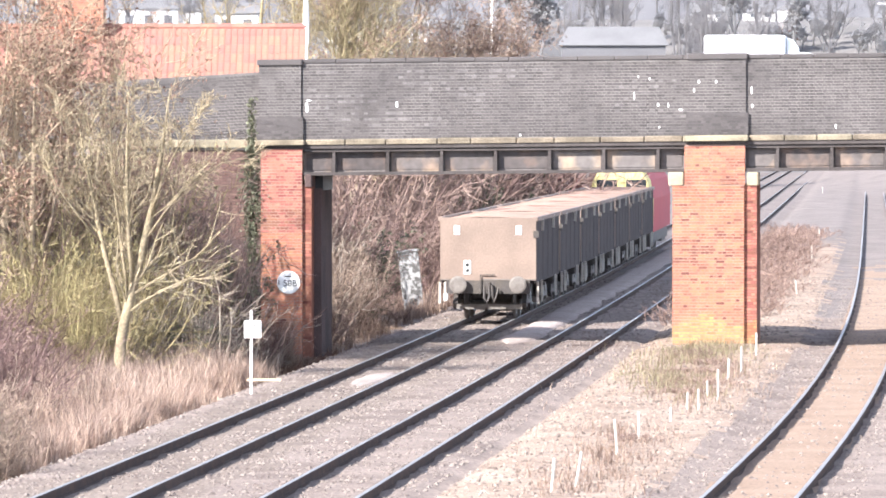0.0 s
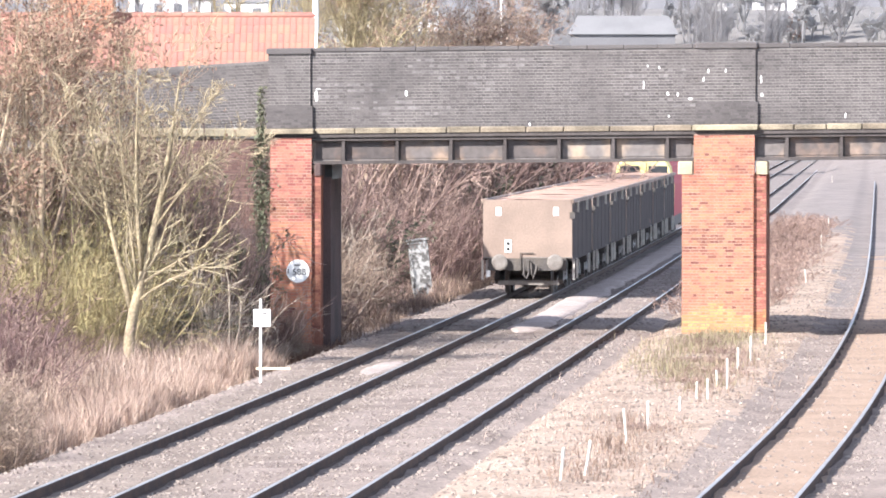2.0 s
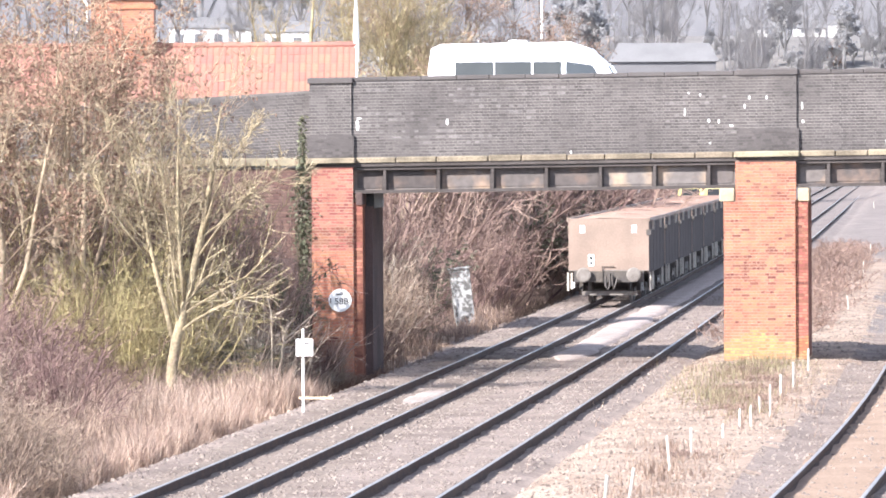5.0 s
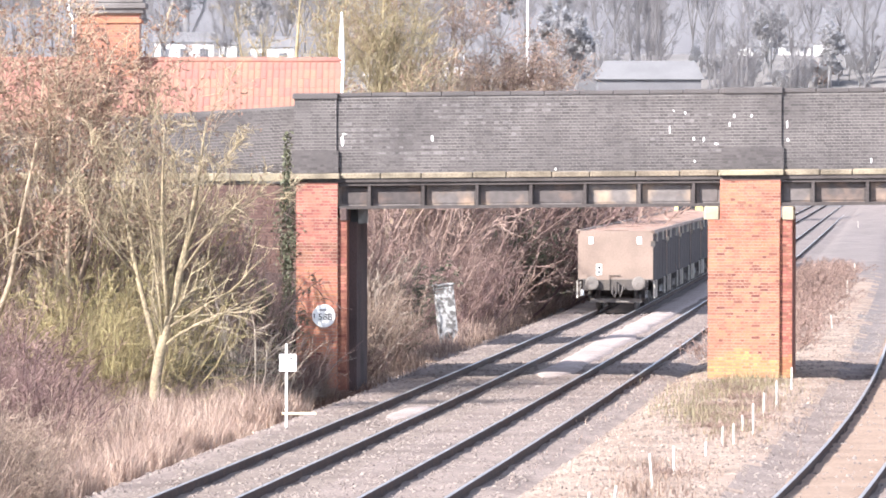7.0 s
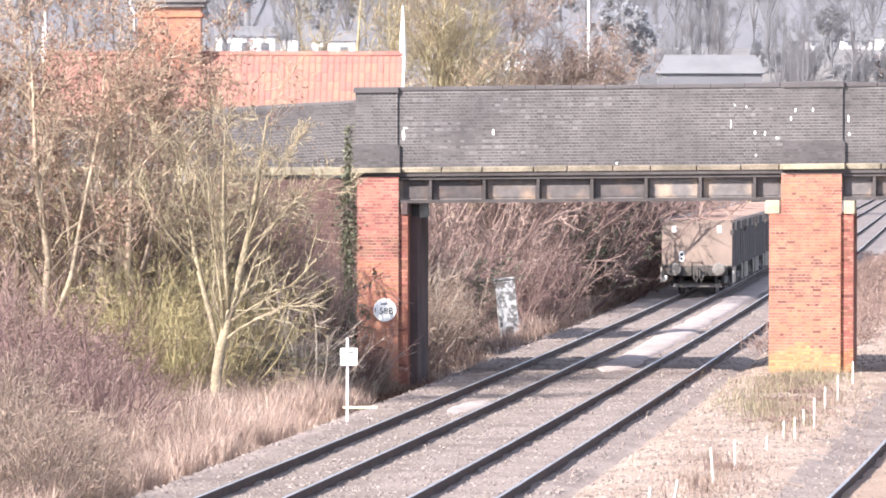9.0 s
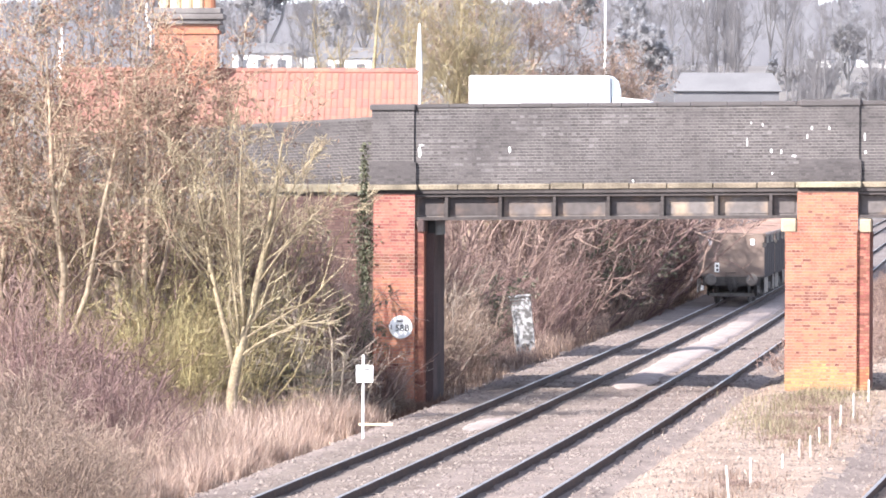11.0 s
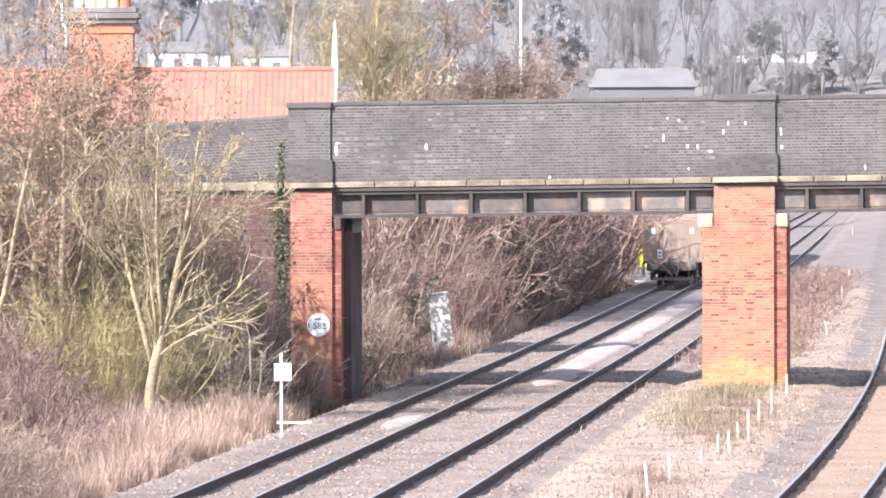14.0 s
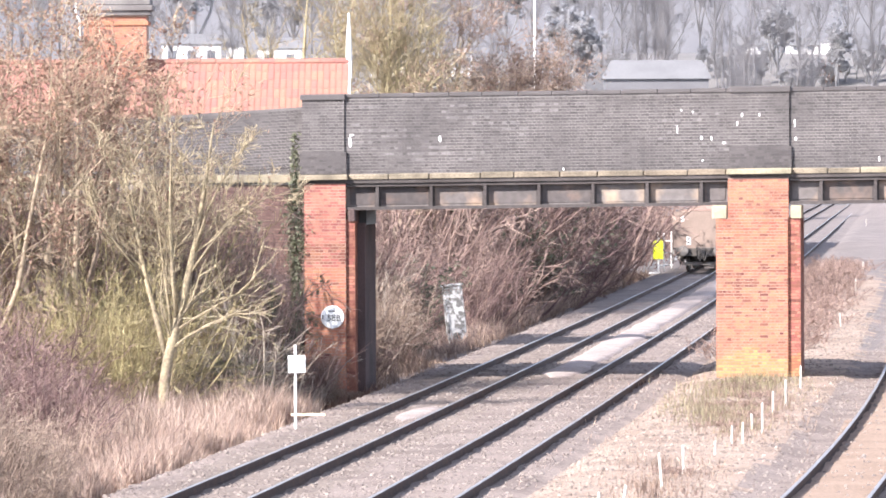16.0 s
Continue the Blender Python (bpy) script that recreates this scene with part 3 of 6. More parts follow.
# loose stones over the ballast: irregular four-sided chips
def scatter_stones():
    r = np.random.default_rng(5)
    n = 30000
    y = 80 + 150 * r.random(n) ** 1.3
    a = np.interp(y, LONG, MAIN)
    e = np.interp(y, LONG, LOOP)
    x = a - 2.2 + (e + 4.5 - a) * r.random(n)
    near = np.ones(n, bool)
    for o in (0, GAUGE, SECOND, SECOND + GAUGE):
        near &= np.abs(x - a - o) > 0.1
    for o in (0, GAUGE):
        near &= np.abs(x - e - o) > 0.1
    near &= ~((x > e) & (x < e + GAUGE)) | (r.random(n) < 0.25)
    x, y = x[near], y[near]
    n = len(x)
    z = np.array([ground_height(float(p), float(q)) + lump(p, q, 0.9, 0.035) + lump(p, q, 2.3, 0.015) for p, q in zip(x, y)])
    size = 0.022 + 0.03 * r.random(n) ** 2
    base = np.array([(-1, -1, -0.5), (1, -0.8, -0.5), (0.9, 1, -0.5), (-0.9, 0.8, -0.5), (-0.3, -0.5, 0.35), (0.5, 0.3, 0.4)])
    ang = r.random(n) * 6.283
    v = base[None] * (1 + 0.5 * (r.random((n, 6, 3)) - 0.5)) * size[:, None, None]
    c, s = np.cos(ang)[:, None], np.sin(ang)[:, None]
    w = np.stack([v[..., 0] * c - v[..., 1] * s + x[:, None], v[..., 0] * s + v[..., 1] * c + y[:, None], v[..., 2] + z[:, None] + 0.01], -1).reshape(-1, 3)
    faces = np.array([(0, 1, 4), (1, 5, 4), (1, 2, 5), (2, 3, 5), (3, 4, 5), (3, 0, 4)])
    a, e = np.interp(y, LONG, MAIN), np.interp(y, LONG, LOOP)
    bank = ((x > a + SECOND + GAUGE + 0.9) & (x < e - 1.0))
    for name, label, sel, material in (("loose_stones", "loose grey ballast stones", ~bank, M_STONE), ("bank_stones", "pale sandy stones on the bank between the lines", bank, M_STONE_PALE)):
        k = int(sel.sum())
        v2 = w.reshape(n, 6, 3)[sel].reshape(-1, 3)
        f2 = (faces[None] + 6 * np.arange(k)[:, None, None]).reshape(-1, 3)
        me = bpy.data.meshes.new(name)
        me.from_pydata(v2.tolist(), [], f2.tolist())
        me.materials.append(material)
        tagged(new(name, me), label, "stones", kind="stuff")


scatter_stones()


# ---- the freight train ----
def wheelset(parent, y):
    o = Shape().tube([(-0.75, 0, 0), (-0.72, 0, 0), (-0.69, 0, 0), (-0.60, 0, 0), (-0.60, 0, 0.0), (0.60, 0, 0), (0.69, 0, 0), (0.72, 0, 0), (0.75, 0, 0)], [0.40, 0.44, 0.47, 0.47, 0.09, 0.09, 0.47, 0.44, 0.40], 20).ob("wheelset", M_BOGIE, parent, m=pose(0, y, 0.44))
    return o


def wagon():
    w = thing("box_wagon", "dusty brown high-sided box wagon loaded with rusty scrap", "wagon", "wagons of the freight train")
    L, H = 11.4, 2.93
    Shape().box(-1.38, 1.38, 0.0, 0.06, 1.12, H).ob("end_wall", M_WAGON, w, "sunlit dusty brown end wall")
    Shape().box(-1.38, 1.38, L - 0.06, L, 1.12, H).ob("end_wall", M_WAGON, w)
    Shape().box(-1.31, 1.31, 0.07, L - 0.07, 1.10, 1.25).ob("floor_plate", M_WAGSIDE, w)
    for sgn in (-1, 1):
        x0, x1 = sorted((sgn * 1.38, sgn * 1.32))
        sd = Shape().box(x0, x1, 0.06, L - 0.06, 1.05, H).ob("side_wall", M_WAGSIDE, w, "side wall in shade-darkened colour")
        for i in range(5):
            y = 0.9 + i * 2.4
            a0, a1 = sorted((sgn * 1.38, sgn * 1.388))
            Shape().box(a0, a1, y - 0.06, y + 0.06, 1.1, H - 0.1).ob("rib", M_WAGSIDE, sd)
        a0, a1 = sorted((sgn * 1.30, sgn * 1.44))
        Shape().box(a0, a1, 0, L, H - 0.1, H + 0.02, bev=0.02).ob("top_rail", M_WAGON, sd)
        a0, a1 = sorted((sgn * 1.38, sgn * 1.45))
        for y in (2.6, 7.9):
            Shape().box(a0, a1, y - 0.06, y + 0.06, H - 0.42, H - 0.02).ob("lashing_plate", M_STAKE, sd, "pale worn lashing plate")
        for y in (0.25, 2.2, 9.2):
            Shape().box(a0, a1, y - 0.035, y + 0.035, 0.45, 1.08).ob("step_iron", M_STAKE, sd, "pale worn step iron")
    vs, fs = [], []
    nx, ny = 9, 40
    for j in range(ny):
        for i in range(nx):
            x, y = -1.31 + 2.62 * i / (nx - 1), 0.06 + (L - 0.12) * j / (ny - 1)
            vs.append((x, y, H - 0.045 + 0.06 * (1 - (x / 1.31) ** 2) + 0.03 * noise.noise(Vector((x * 2, y * 1.3, 5)))))
    fs = [(j * nx + i, j * nx + i + 1, (j + 1) * nx + i + 1, (j + 1) * nx + i) for j in range(ny - 1) for i in range(nx - 1)]
    Shape().add(vs, fs).ob("load", M_WAGTOP, w, "rust-dusted load level with the rim")
    # end details, front and rear alike
    for y, d in ((0, -1), (L, 1)):
        hs = Shape().box(-1.2, 1.2, min(y, y - d * 0.15), max(y, y - d * 0.15), 0.74, 1.12).ob("headstock", M_BOGIE, w)
        for x in (-0.86, 0.86):
            bf = Shape().tube([(x, y, 1.0), (x, y + d * 0.16, 1.0)], [0.13, 0.11], 14).ob("buffer_shank", M_BOGIE, w)
            Shape().tube([(x, y + d * 0.16, 1.0), (x, y + d * 0.20, 1.0), (x, y + d * 0.215, 1.0)], [0.25, 0.25, 0.20], 18).ob("buffer_head", M_BUFFER, bf, "worn pale buffer head")
        dh = Shape().box(-0.06, 0.06, min(y, y + d * 0.2), max(y, y + d * 0.2), 0.86, 1.06).ob("drawhook", M_BOGIE, w)
        Shape().tube([(0.12, y + d * 0.17, 0.98), (0.14, y + d * 0.2, 0.7), (0.18, y + d * 0.19, 0.5), (0.26, y + d * 0.17, 0.72), (0.3, y + d * 0.1, 0.9)], [0.035] * 5, 6).ob("brake_hose", M_BOGIE, dh)
        Shape().tube([(-0.1, y + d * 0.17, 0.95), (-0.1, y + d * 0.2, 0.62), (-0.02, y + d * 0.2, 0.5), (0.05, y + d * 0.19, 0.66), (0.04, y + d * 0.18, 0.9)], [0.04] * 5, 6).ob("coupling", M_BOGIE, dh)
    for x in (-0.90, 0.88):
        Shape().box(x - 0.085, x + 0.085, -0.02, 0.002, 2.44, 2.70).ob("reflector_plate", M_WHITE, w, "small white plate")
    lp = Shape().box(-0.70, -0.50, -0.02, 0.002, 1.30, 1.70).ob("data_plate", M_WHITE, w, "white plate with dark marks")
    Shape().box(-0.65, -0.55, -0.026, -0.019, 1.52, 1.62).ob("mark", M_BLACK, lp)
    Shape().box(-0.65, -0.55, -0.026, -0.019, 1.36, 1.45).ob("mark", M_BLACK, lp)
    br = Shape().tube([(-0.22, -0.05, 0.78), (-0.22, -0.05, 1.28), (0.20, -0.05, 1.28)], [0.018] * 3, 5).ob("handbrake_rod", M_BOGIE, w)
    Shape().box(1.30, 1.46, -0.03, 0.10, 2.35, 2.55).ob("corner_bracket", M_BOGIE, w)
    Shape().box(-1.38, -0.9, -0.012, 0.002, 1.13, 1.16).ob("chalky_scrape", M_BUFFER, w)
    Shape().box(-0.2, 1.36, -0.012, 0.002, 1.13, 1.16).ob("chalky_scrape", M_BUFFER, w)
    Shape().box(-1.28, -1.16, -0.05, 0.05, 0.55, 0.75, bev=0.02).ob("tail_lamp", M_WHITE, w, "white tail lamp")
    # bogies
    sets = []
    for yc in (1.9, 9.5):
        bg = Shape().box(-1.08, 1.08, yc - 0.25, yc + 0.25, 0.55, 0.85).ob("bogie", M_BOGIE, w, "oily cast bogie")
        for sgn in (-1, 1):
            x0, x1 = sorted((sgn * 0.92, sgn * 1.06))
            Shape().extrude([(yc - 1.3, 0.45), (yc - 1.0, 0.3), (yc - 0.6, 0.42), (yc + 0.6, 0.42), (yc + 1.0, 0.3), (yc + 1.3, 0.45), (yc + 0.9, 0.75), (yc - 0.9, 0.75)], x0, x1).ob("side_frame", M_BOGIE, bg)
        Shape().box(-0.95, 0.95, yc - 1.42, yc - 1.32, 0.28, 0.42).ob("end_beam", M_BUFFER, bg)
        sets += [wheelset(w, yc - 0.9), wheelset(w, yc + 0.9)]
    return w, sets


def locomotive():
    o = thing("locomotive", "red diesel locomotive with a yellow warning end", "locomotive")
    out = [(-1.33, 1.0), (1.33, 1.0), (1.35, 2.4), (1.22, 3.2), (0.9, 3.72), (0.4, 3.86), (-0.4, 3.86), (-0.9, 3.72), (-1.22, 3.2), (-1.35, 2.4)]
    n = len(out)
    rings = [(0.0, 0.92), (0.35, 1.0), (20.5, 1.0), (20.9, 0.92)]
    vs = [(x * k, y, 1.0 + (z - 1.0) * (0.96 if k < 1 else 1)) for y, k in rings for x, z in out]
    fs = [tuple(range(n - 1, -1, -1)), tuple(range(3 * n, 4 * n))] + [(r * n + i, r * n + (i + 1) % n, (r + 1) * n + (i + 1) % n, (r + 1) * n + i) for r in range(3) for i in range(n)]
    s = Shape().add(vs, fs)
    s.k = [1, 1] + [1] * n + [0] * n + [1] * n
    body = s.ob("body", [M_RED, M_YELLOW], o)
    for x in (-0.62, 0.62):
        win = Shape().box(x - 0.48, x + 0.48, -0.03, 0.1, 2.62, 3.28, bev=0.08).ob("cab_window", M_GLASS, body, "dark cab window")
    Shape().box(-0.12, 0.12, -0.04, 0.1, 1.4, 3.5, bev=0.03).ob("centre_pillar", M_YELLOW, body)
    Shape().box(-1.2, 1.2, 0.1, 20.6, 0.5, 1.0).ob("underframe", M_BOGIE, o)
    for yc in (3.6, 17.2):
        bg = Shape().box(-1.15, 1.15, yc - 2.1, yc + 2.1, 0.35, 0.75).ob("bogie", M_BOGIE, o)
        for d in (-1.7, 0, 1.7):
            wheelset(o, yc + d)
    return o


tail_wagon, TAIL_SETS = wagon()
WAGONS = [tail_wagon] + [copy_thing(tail_wagon, pose(0, 0, 0)) for i in range(6)]
LOCO = locomotive()


# ---- road vehicles ----
def road_wheel(parent, x, y):
    w = Shape().tube([(x, y - 0.11, 0.33), (x, y - 0.09, 0.33), (x, y + 0.09, 0.33), (x, y + 0.11, 0.33)], [0.29, 0.33, 0.33, 0.29], 18).ob("tyre", M_RUBBER, parent)
    Shape().tube([(x, y - 0.12, 0.33), (x, y + 0.12, 0.33)], [0.19, 0.19], 12).ob("rim", M_BUFFER, w)


def profile_body(outline, half, rise):
    """A body from a side outline (x, z), narrowing above the waist by rise."""
    n = len(outline)
    top = max(z for _, z in outline)
    vs = []
    for y, pinch in ((-half, 0), (half, 0)):
        for x, z in outline:
            k = 1 - rise * max(0, (z - 1.1) / (top - 1.1))
            vs.append((x, y * k, z))
    return Shape().add(vs, [tuple(range(n - 1, -1, -1)), tuple(range(n, 2 * n))] + [(i, (i + 1) % n, n + (i + 1) % n, n + i) for i in range(n)])


def minibus():
    o = thing("minibus", "white high-roofed minibus with dark tinted windows", "van")
    out = [(0, 0.35), (5.2, 0.35), (5.25, 0.8), (5.15, 1.15), (4.95, 1.4), (4.55, 2.12), (4.1, 2.56), (3.6, 2.74), (0.35, 2.70), (0.1, 2.58), (0.02, 2.0)]
    b = profile_body([(x * 1.05, z) for x, z in out], 0.98, 0.09).ob("body", M_VANWHITE, o)
    md = b.modifiers.new("soft", "BEVEL")
    md.width, md.segments = 0.07, 3
    for sgn in (-1, 1):
        for x0, x1 in ((0.75, 1.75), (1.8, 2.75), (2.82, 3.55)):
            y0, y1 = sorted((sgn * 0.955, sgn * 0.90))
            Shape().box(x0, x1, y0, y1, 1.5, 2.22, bev=0.01).ob("side_window", M_GLASS, o, "dark tinted side window")
        vs = [(3.68, sgn * 0.955, 1.5), (4.75, sgn * 0.965, 1.5), (4.38, sgn * 0.93, 2.12), (3.68, sgn * 0.93, 2.22)]
        Shape().add(vs + [(x, y - sgn * 0.04, z) for x, y, z in vs], [(0, 1, 2, 3), (4, 5, 6, 7), (0, 1, 5, 4), (1, 2, 6, 5), (2, 3, 7, 6), (3, 0, 4, 7)]).ob("cab_window", M_GLASS, o)
        for x in (1.1, 4.35):
            road_wheel(o, x, sgn * 0.87)
    Shape().box(2.1, 2.6, -0.3, 0.3, 2.68, 2.80, bev=0.04).ob("roof_vent", M_VANWHITE, o)
    vs = [(5.18, -0.85, 1.45), (5.18, 0.85, 1.45), (4.80, 0.8, 2.1), (4.80, -0.8, 2.1)]
    Shape().add([(x + 0.02, y, z + 0.015) for x, y, z in vs] + vs, [(0, 1, 2, 3), (4, 5, 6, 7), (0, 1, 5, 4), (1, 2, 6, 5), (2, 3, 7, 6), (3, 0, 4, 7)]).ob("windscreen", M_GLASS, o)
    return o


def box_van(length, nose, height, name, label):
    o = thing(name, label, "van")
    Shape().box(0, length, -1.0, 1.0, 0.9, height, bev=0.05).ob("box_body", M_VANWHITE, o)
    cab = [(length + 0.03, 0.4), (length + 1.75, 0.4), (length + 1.8, 1.0), (length + 1.55, 1.25), (length + 1.0, 1.95), (length + 0.03, 2.05)]
    profile_body(cab, 0.95, 0.08).ob("cab", M_VANWHITE, o)
    vs = [(length + 0.02, -0.85, height - 0.55), (length + nose, -0.7, height - 0.60), (length + nose, -0.7, height - 0.35), (length + nose * 0.55, -0.75, height - 0.12), (length + 0.02, -0.85, height - 0.06)]
    n = len(vs)
    Shape().add(vs + [(x, -y, z) for x, y, z in vs], [tuple(range(n)), tuple(range(n, 2 * n))] + [(i, (i + 1) % n, n + (i + 1) % n, n + i) for i in range(n)]).ob("wind_deflector", M_VANWHITE, o)
    Shape().box(length + 0.45, length + 0.75, -0.97, 0.97, 1.35, 1.85).ob("cab_window", M_GLASS, o)
    Shape().box(0.1, length + 1.2, -0.8, 0.8, 0.5, 0.9).ob("chassis", M_BLACK, o)
    for x in (0.8, length + 1.0):
        for y in (-0.87, 0.87):
            road_wheel(o, x, y)
    return o


VAN_A = box_van(2.15, 0.32, 2.46, "box_van", "plain white box van with a rounded roof deflector")
VAN_B = minibus()
VAN_C = box_van(3.75, 0.16, 2.6, "box_truck", "plain white box truck with a roof deflector")


# ---- lineside things ----
def marker_post():
    z = ground_height(-4.12, 133.5)
    o = thing("marker_post", "white lineside post carrying a square white board", "post", m=pose(-4.12, 133.5, z))
    Shape().box(-0.027, 0.027, -0.027, 0.027, -0.2, 1.80, bev=0.01).ob("post", M_WHITE, o)
    bd = Shape().box(-0.15, 0.22, -0.075, -0.03, 1.21, 1.58, bev=0.012).ob("board", M_WHITE, o)
    Shape().box(0.02, 0.14, -0.08, -0.074, 1.47, 1.50).ob("mark", M_STEEL, bd)
    Shape().box(-0.1, 0.65, -0.03, 0.03, 0.28, 0.33, bev=0.01).ob("foot_rail", M_CREAM, o)


marker_post()

stake_proto = None
for i, (x, y, h) in enumerate(((1.69, 96.4, 0.53), (2.11, 98.2, 0.55), (2.99, 106.4, 0.66), (3.53, 111.9, 0.53), (4.37, 119.2, 0.27), (4.87, 123.8, 0.36), (5.09, 123.8, 0.43), (5.56, 130.3, 0.32), (5.68, 128.3, 0.64), (6.34, 137.9, 0.50), (6.82, 141.9, 0.62), (7.70, 152.7, 0.56), (11.78, 206.9, 0.47), (15.41, 259.6, 0.57), (18.06, 298.3, 0.60), (30.14, 493.3, 0.54))):
    z = ground_height(x, y)
    stake = thing("stake", "thin whitish timber stake in the sandy bank", "stake", "stakes along the bank", m=pose(x, y, z, random.uniform(-2, 2), random.uniform(-6, 6) if i != 1 else 14, random.uniform(0, 90)))
    Shape().box(-0.02, 0.02, -0.02, 0.02, -0.15, h, bev=0.006).ob("shaft", M_STAKE, stake)


def warning_board():
    x, y = 8.9, 322.0
    o = thing("warning_board", "fluorescent yellow board on a white post with a white frame", "sign", m=pose(x, y, ground_height(x, y)))
    Shape().tube([(0, 0, -0.2), (0, 0, 2.2)], [0.05, 0.05], 8).ob("post", M_WHITE, o)
    Shape().box(-0.27, 0.24, -0.1, -0.06, 0.78, 1.72, bev=0.01).ob("board", M_HIVIS, o, "fluorescent yellow board")
    Shape().box(-0.5, 0.1, -0.06, 0.06, 0.0, 0.1).ob("foot", M_WHITE, o)
    for xx in (0.3, 0.68):
        Shape().tube([(xx, 0.3, -0.1), (xx, 0.3, 2.2)], [0.035, 0.035], 6).ob("frame_upright", M_WHITE, o)
    for zz in (0.45, 1.1, 1.7):
        Shape().tube([(0.0, 0.3, zz), (0.75, 0.3, zz)], [0.03, 0.03], 6).ob("frame_bar", M_WHITE, o)


warning_board()

M_PEEL = mat("peeling_pale_paint", (0.38, 0.38, 0.37), (0.13, 0.125, 0.12), 5.0, 0.9, 0, 0.3, 30, 0.3, split=(0.48, 0.56))


def lineside_cabinet():
    x, y = -0.95, 205.0
    o = thing("lineside_cabinet", "weathered pale lineside cabinet with peeling paint among brambles", "cabinet", m=pose(x, y, ground_height(x, y), 0, -6, 8))
    b = Shape().box(-0.31, 0.31, -0.25, 0.25, 0.25, 2.0, bev=0.03).ob("body", M_PEEL, o)
    Shape().box(-0.36, 0.36, -0.28, 0.28, 2.0, 2.06, bev=0.02).ob("lid", M_PEEL, o)
    Shape().box(-0.3, 0.3, -0.27, -0.25, 0.35, 1.92, bev=0.01).ob("door", M_PEEL, b)
    Shape().box(-0.28, 0.28, -0.2, 0.2, -0.3, 0.25).ob("plinth", M_CONC, o)


lineside_cabinet()


# ---- the house behind the bridge ----
def house():
    hx0, hx1, ridge, eave, y0 = -15.2, -4.2, 8.58, 5.0, 190.8
    o = thing("house", "brick railway house with an orange clay-tiled roof", "house")
    Shape().box(hx0 + 0.3, hx1 - 0.3, y0 - 3.4, y0 + 3.6, -0.8, eave).ob("wall", M_BRICK_OLD, o)
    for x in (hx0 + 0.3, hx1 - 0.6):
        Shape().extrude([(y0 - 3.4, eave), (y0 + 3.6, eave), (y0 + 0.1, ridge - 0.15)], x, x + 0.3).ob("gable", M_BRICK_OLD, o)
    roof = Shape()
    roof.extrude([(y0 - 3.8, eave - 0.1), (y0, ridge - 0.08), (y0, ridge), (y0 - 3.9, eave)], hx0, hx1)
    roof.extrude([(y0 + 4.0, eave - 0.1), (y0, ridge - 0.08), (y0, ridge), (y0 + 4.1, eave)], hx0, hx1)
    rf = roof.ob("roof", M_TILE, o, "orange clay pantile roof")
    # pantile rows: the three hundred on the sunlit middle are single tiles, the rest one field
    s = Shape()
    rows, cols = 13, 58
    n = Vector((0, -(ridge - eave), 3.9)).normalized()
    a = Vector((0, -3.9, eave - ridge)) / rows
    w = (hx1 - hx0) / cols / 2 * 1.01
    base = []
    for q, h in ((0.0, 0.012), (1.06, 0.018)):
        for dx, dz in ((-w, 0.0), (-w * 0.3, 0.006), (w * 0.35, 0.013), (w * 0.8, 0.011), (w, 0.002)):
            base.append(a * q + n * (h + dz) + Vector((dx, 0, 0)))
    faces = [(i, i + 1, 6 + i, 5 + i) for i in range(4)] + [(5, 6, 7, 8, 9)]
    me = bpy.data.meshes.new("roof_tile")
    me.from_pydata([tuple(v) for v in base], [], faces)
    me.materials.append(M_TILE)
    for r in range(rows):
        for c in range(cols):
            p = Vector((hx0 + (hx1 - hx0) * (c + 0.5) / cols, y0, ridge)) + a * r + n * random.uniform(0, 0.008)
            if r < 6 and c >= cols - 50:
                t = new("roof_tile", me)
                t.parent, t.location = rf, p
            else:
                s.add([tuple(p + v) for v in base], faces)
    joined(s, "tile_field", [M_TILE], rf, "orange clay pantiles in rows")
    for i in range(24):
        x = hx0 + (hx1 - hx0) * i / 24
        Shape().tube([(x, y0, ridge + 0.01), (x + 0.47, y0, ridge + 0.02)], [0.10, 0.11], 8).ob("ridge_tile", M_TILE, rf)
    vg = Shape()
    vg.extrude([(y0 - 3.95, eave - 0.15), (y0, ridge - 0.12), (y0, ridge + 0.08), (y0 - 3.95, eave + 0.07)], hx1, hx1 + 0.06)
    vg.ob("bargeboard", M_WHITE, o, "white painted bargeboard")
    for x in (hx1 + 0.0, hx0):
        Shape().tube([(x, y0, ridge - 0.5), (x, y0, ridge + 0.15), (x, y0, ridge + 0.6), (x, y0, ridge + 1.5)], [0.1, 0.1, 0.085, 0.03], 8).ob("finial", M_WHITE, o, "white painted gable finial")
    ch = Shape().box(-12.30, -10.38, y0 - 0.6, y0 + 0.6, ridge - 0.9, ridge + 1.45).ob("chimney", M_MORTAR, o, "broad red brick chimney stack with clay pots")
    s = Shape()
    wall_bricks(s, -12.30, -10.38, ridge - 0.6, ridge + 1.45, y0 - 0.6)
    joined(s, "chimney_brickwork", [M_BRICK], ch)
    for i, (g, z) in enumerate(((0.06, 1.15), (0.12, 1.45), (0.2, 1.6), (0.12, 1.78))):
        Shape().box(-12.30 - g, -10.38 + g, y0 - 0.6 - g, y0 + 0.6 + g, ridge + z, ridge + z + (0.12 if i < 1 else 0.16), bev=0.015).ob("corbel", M_MORTAR_DARK if i > 0 else M_BRICK_ONE, ch)
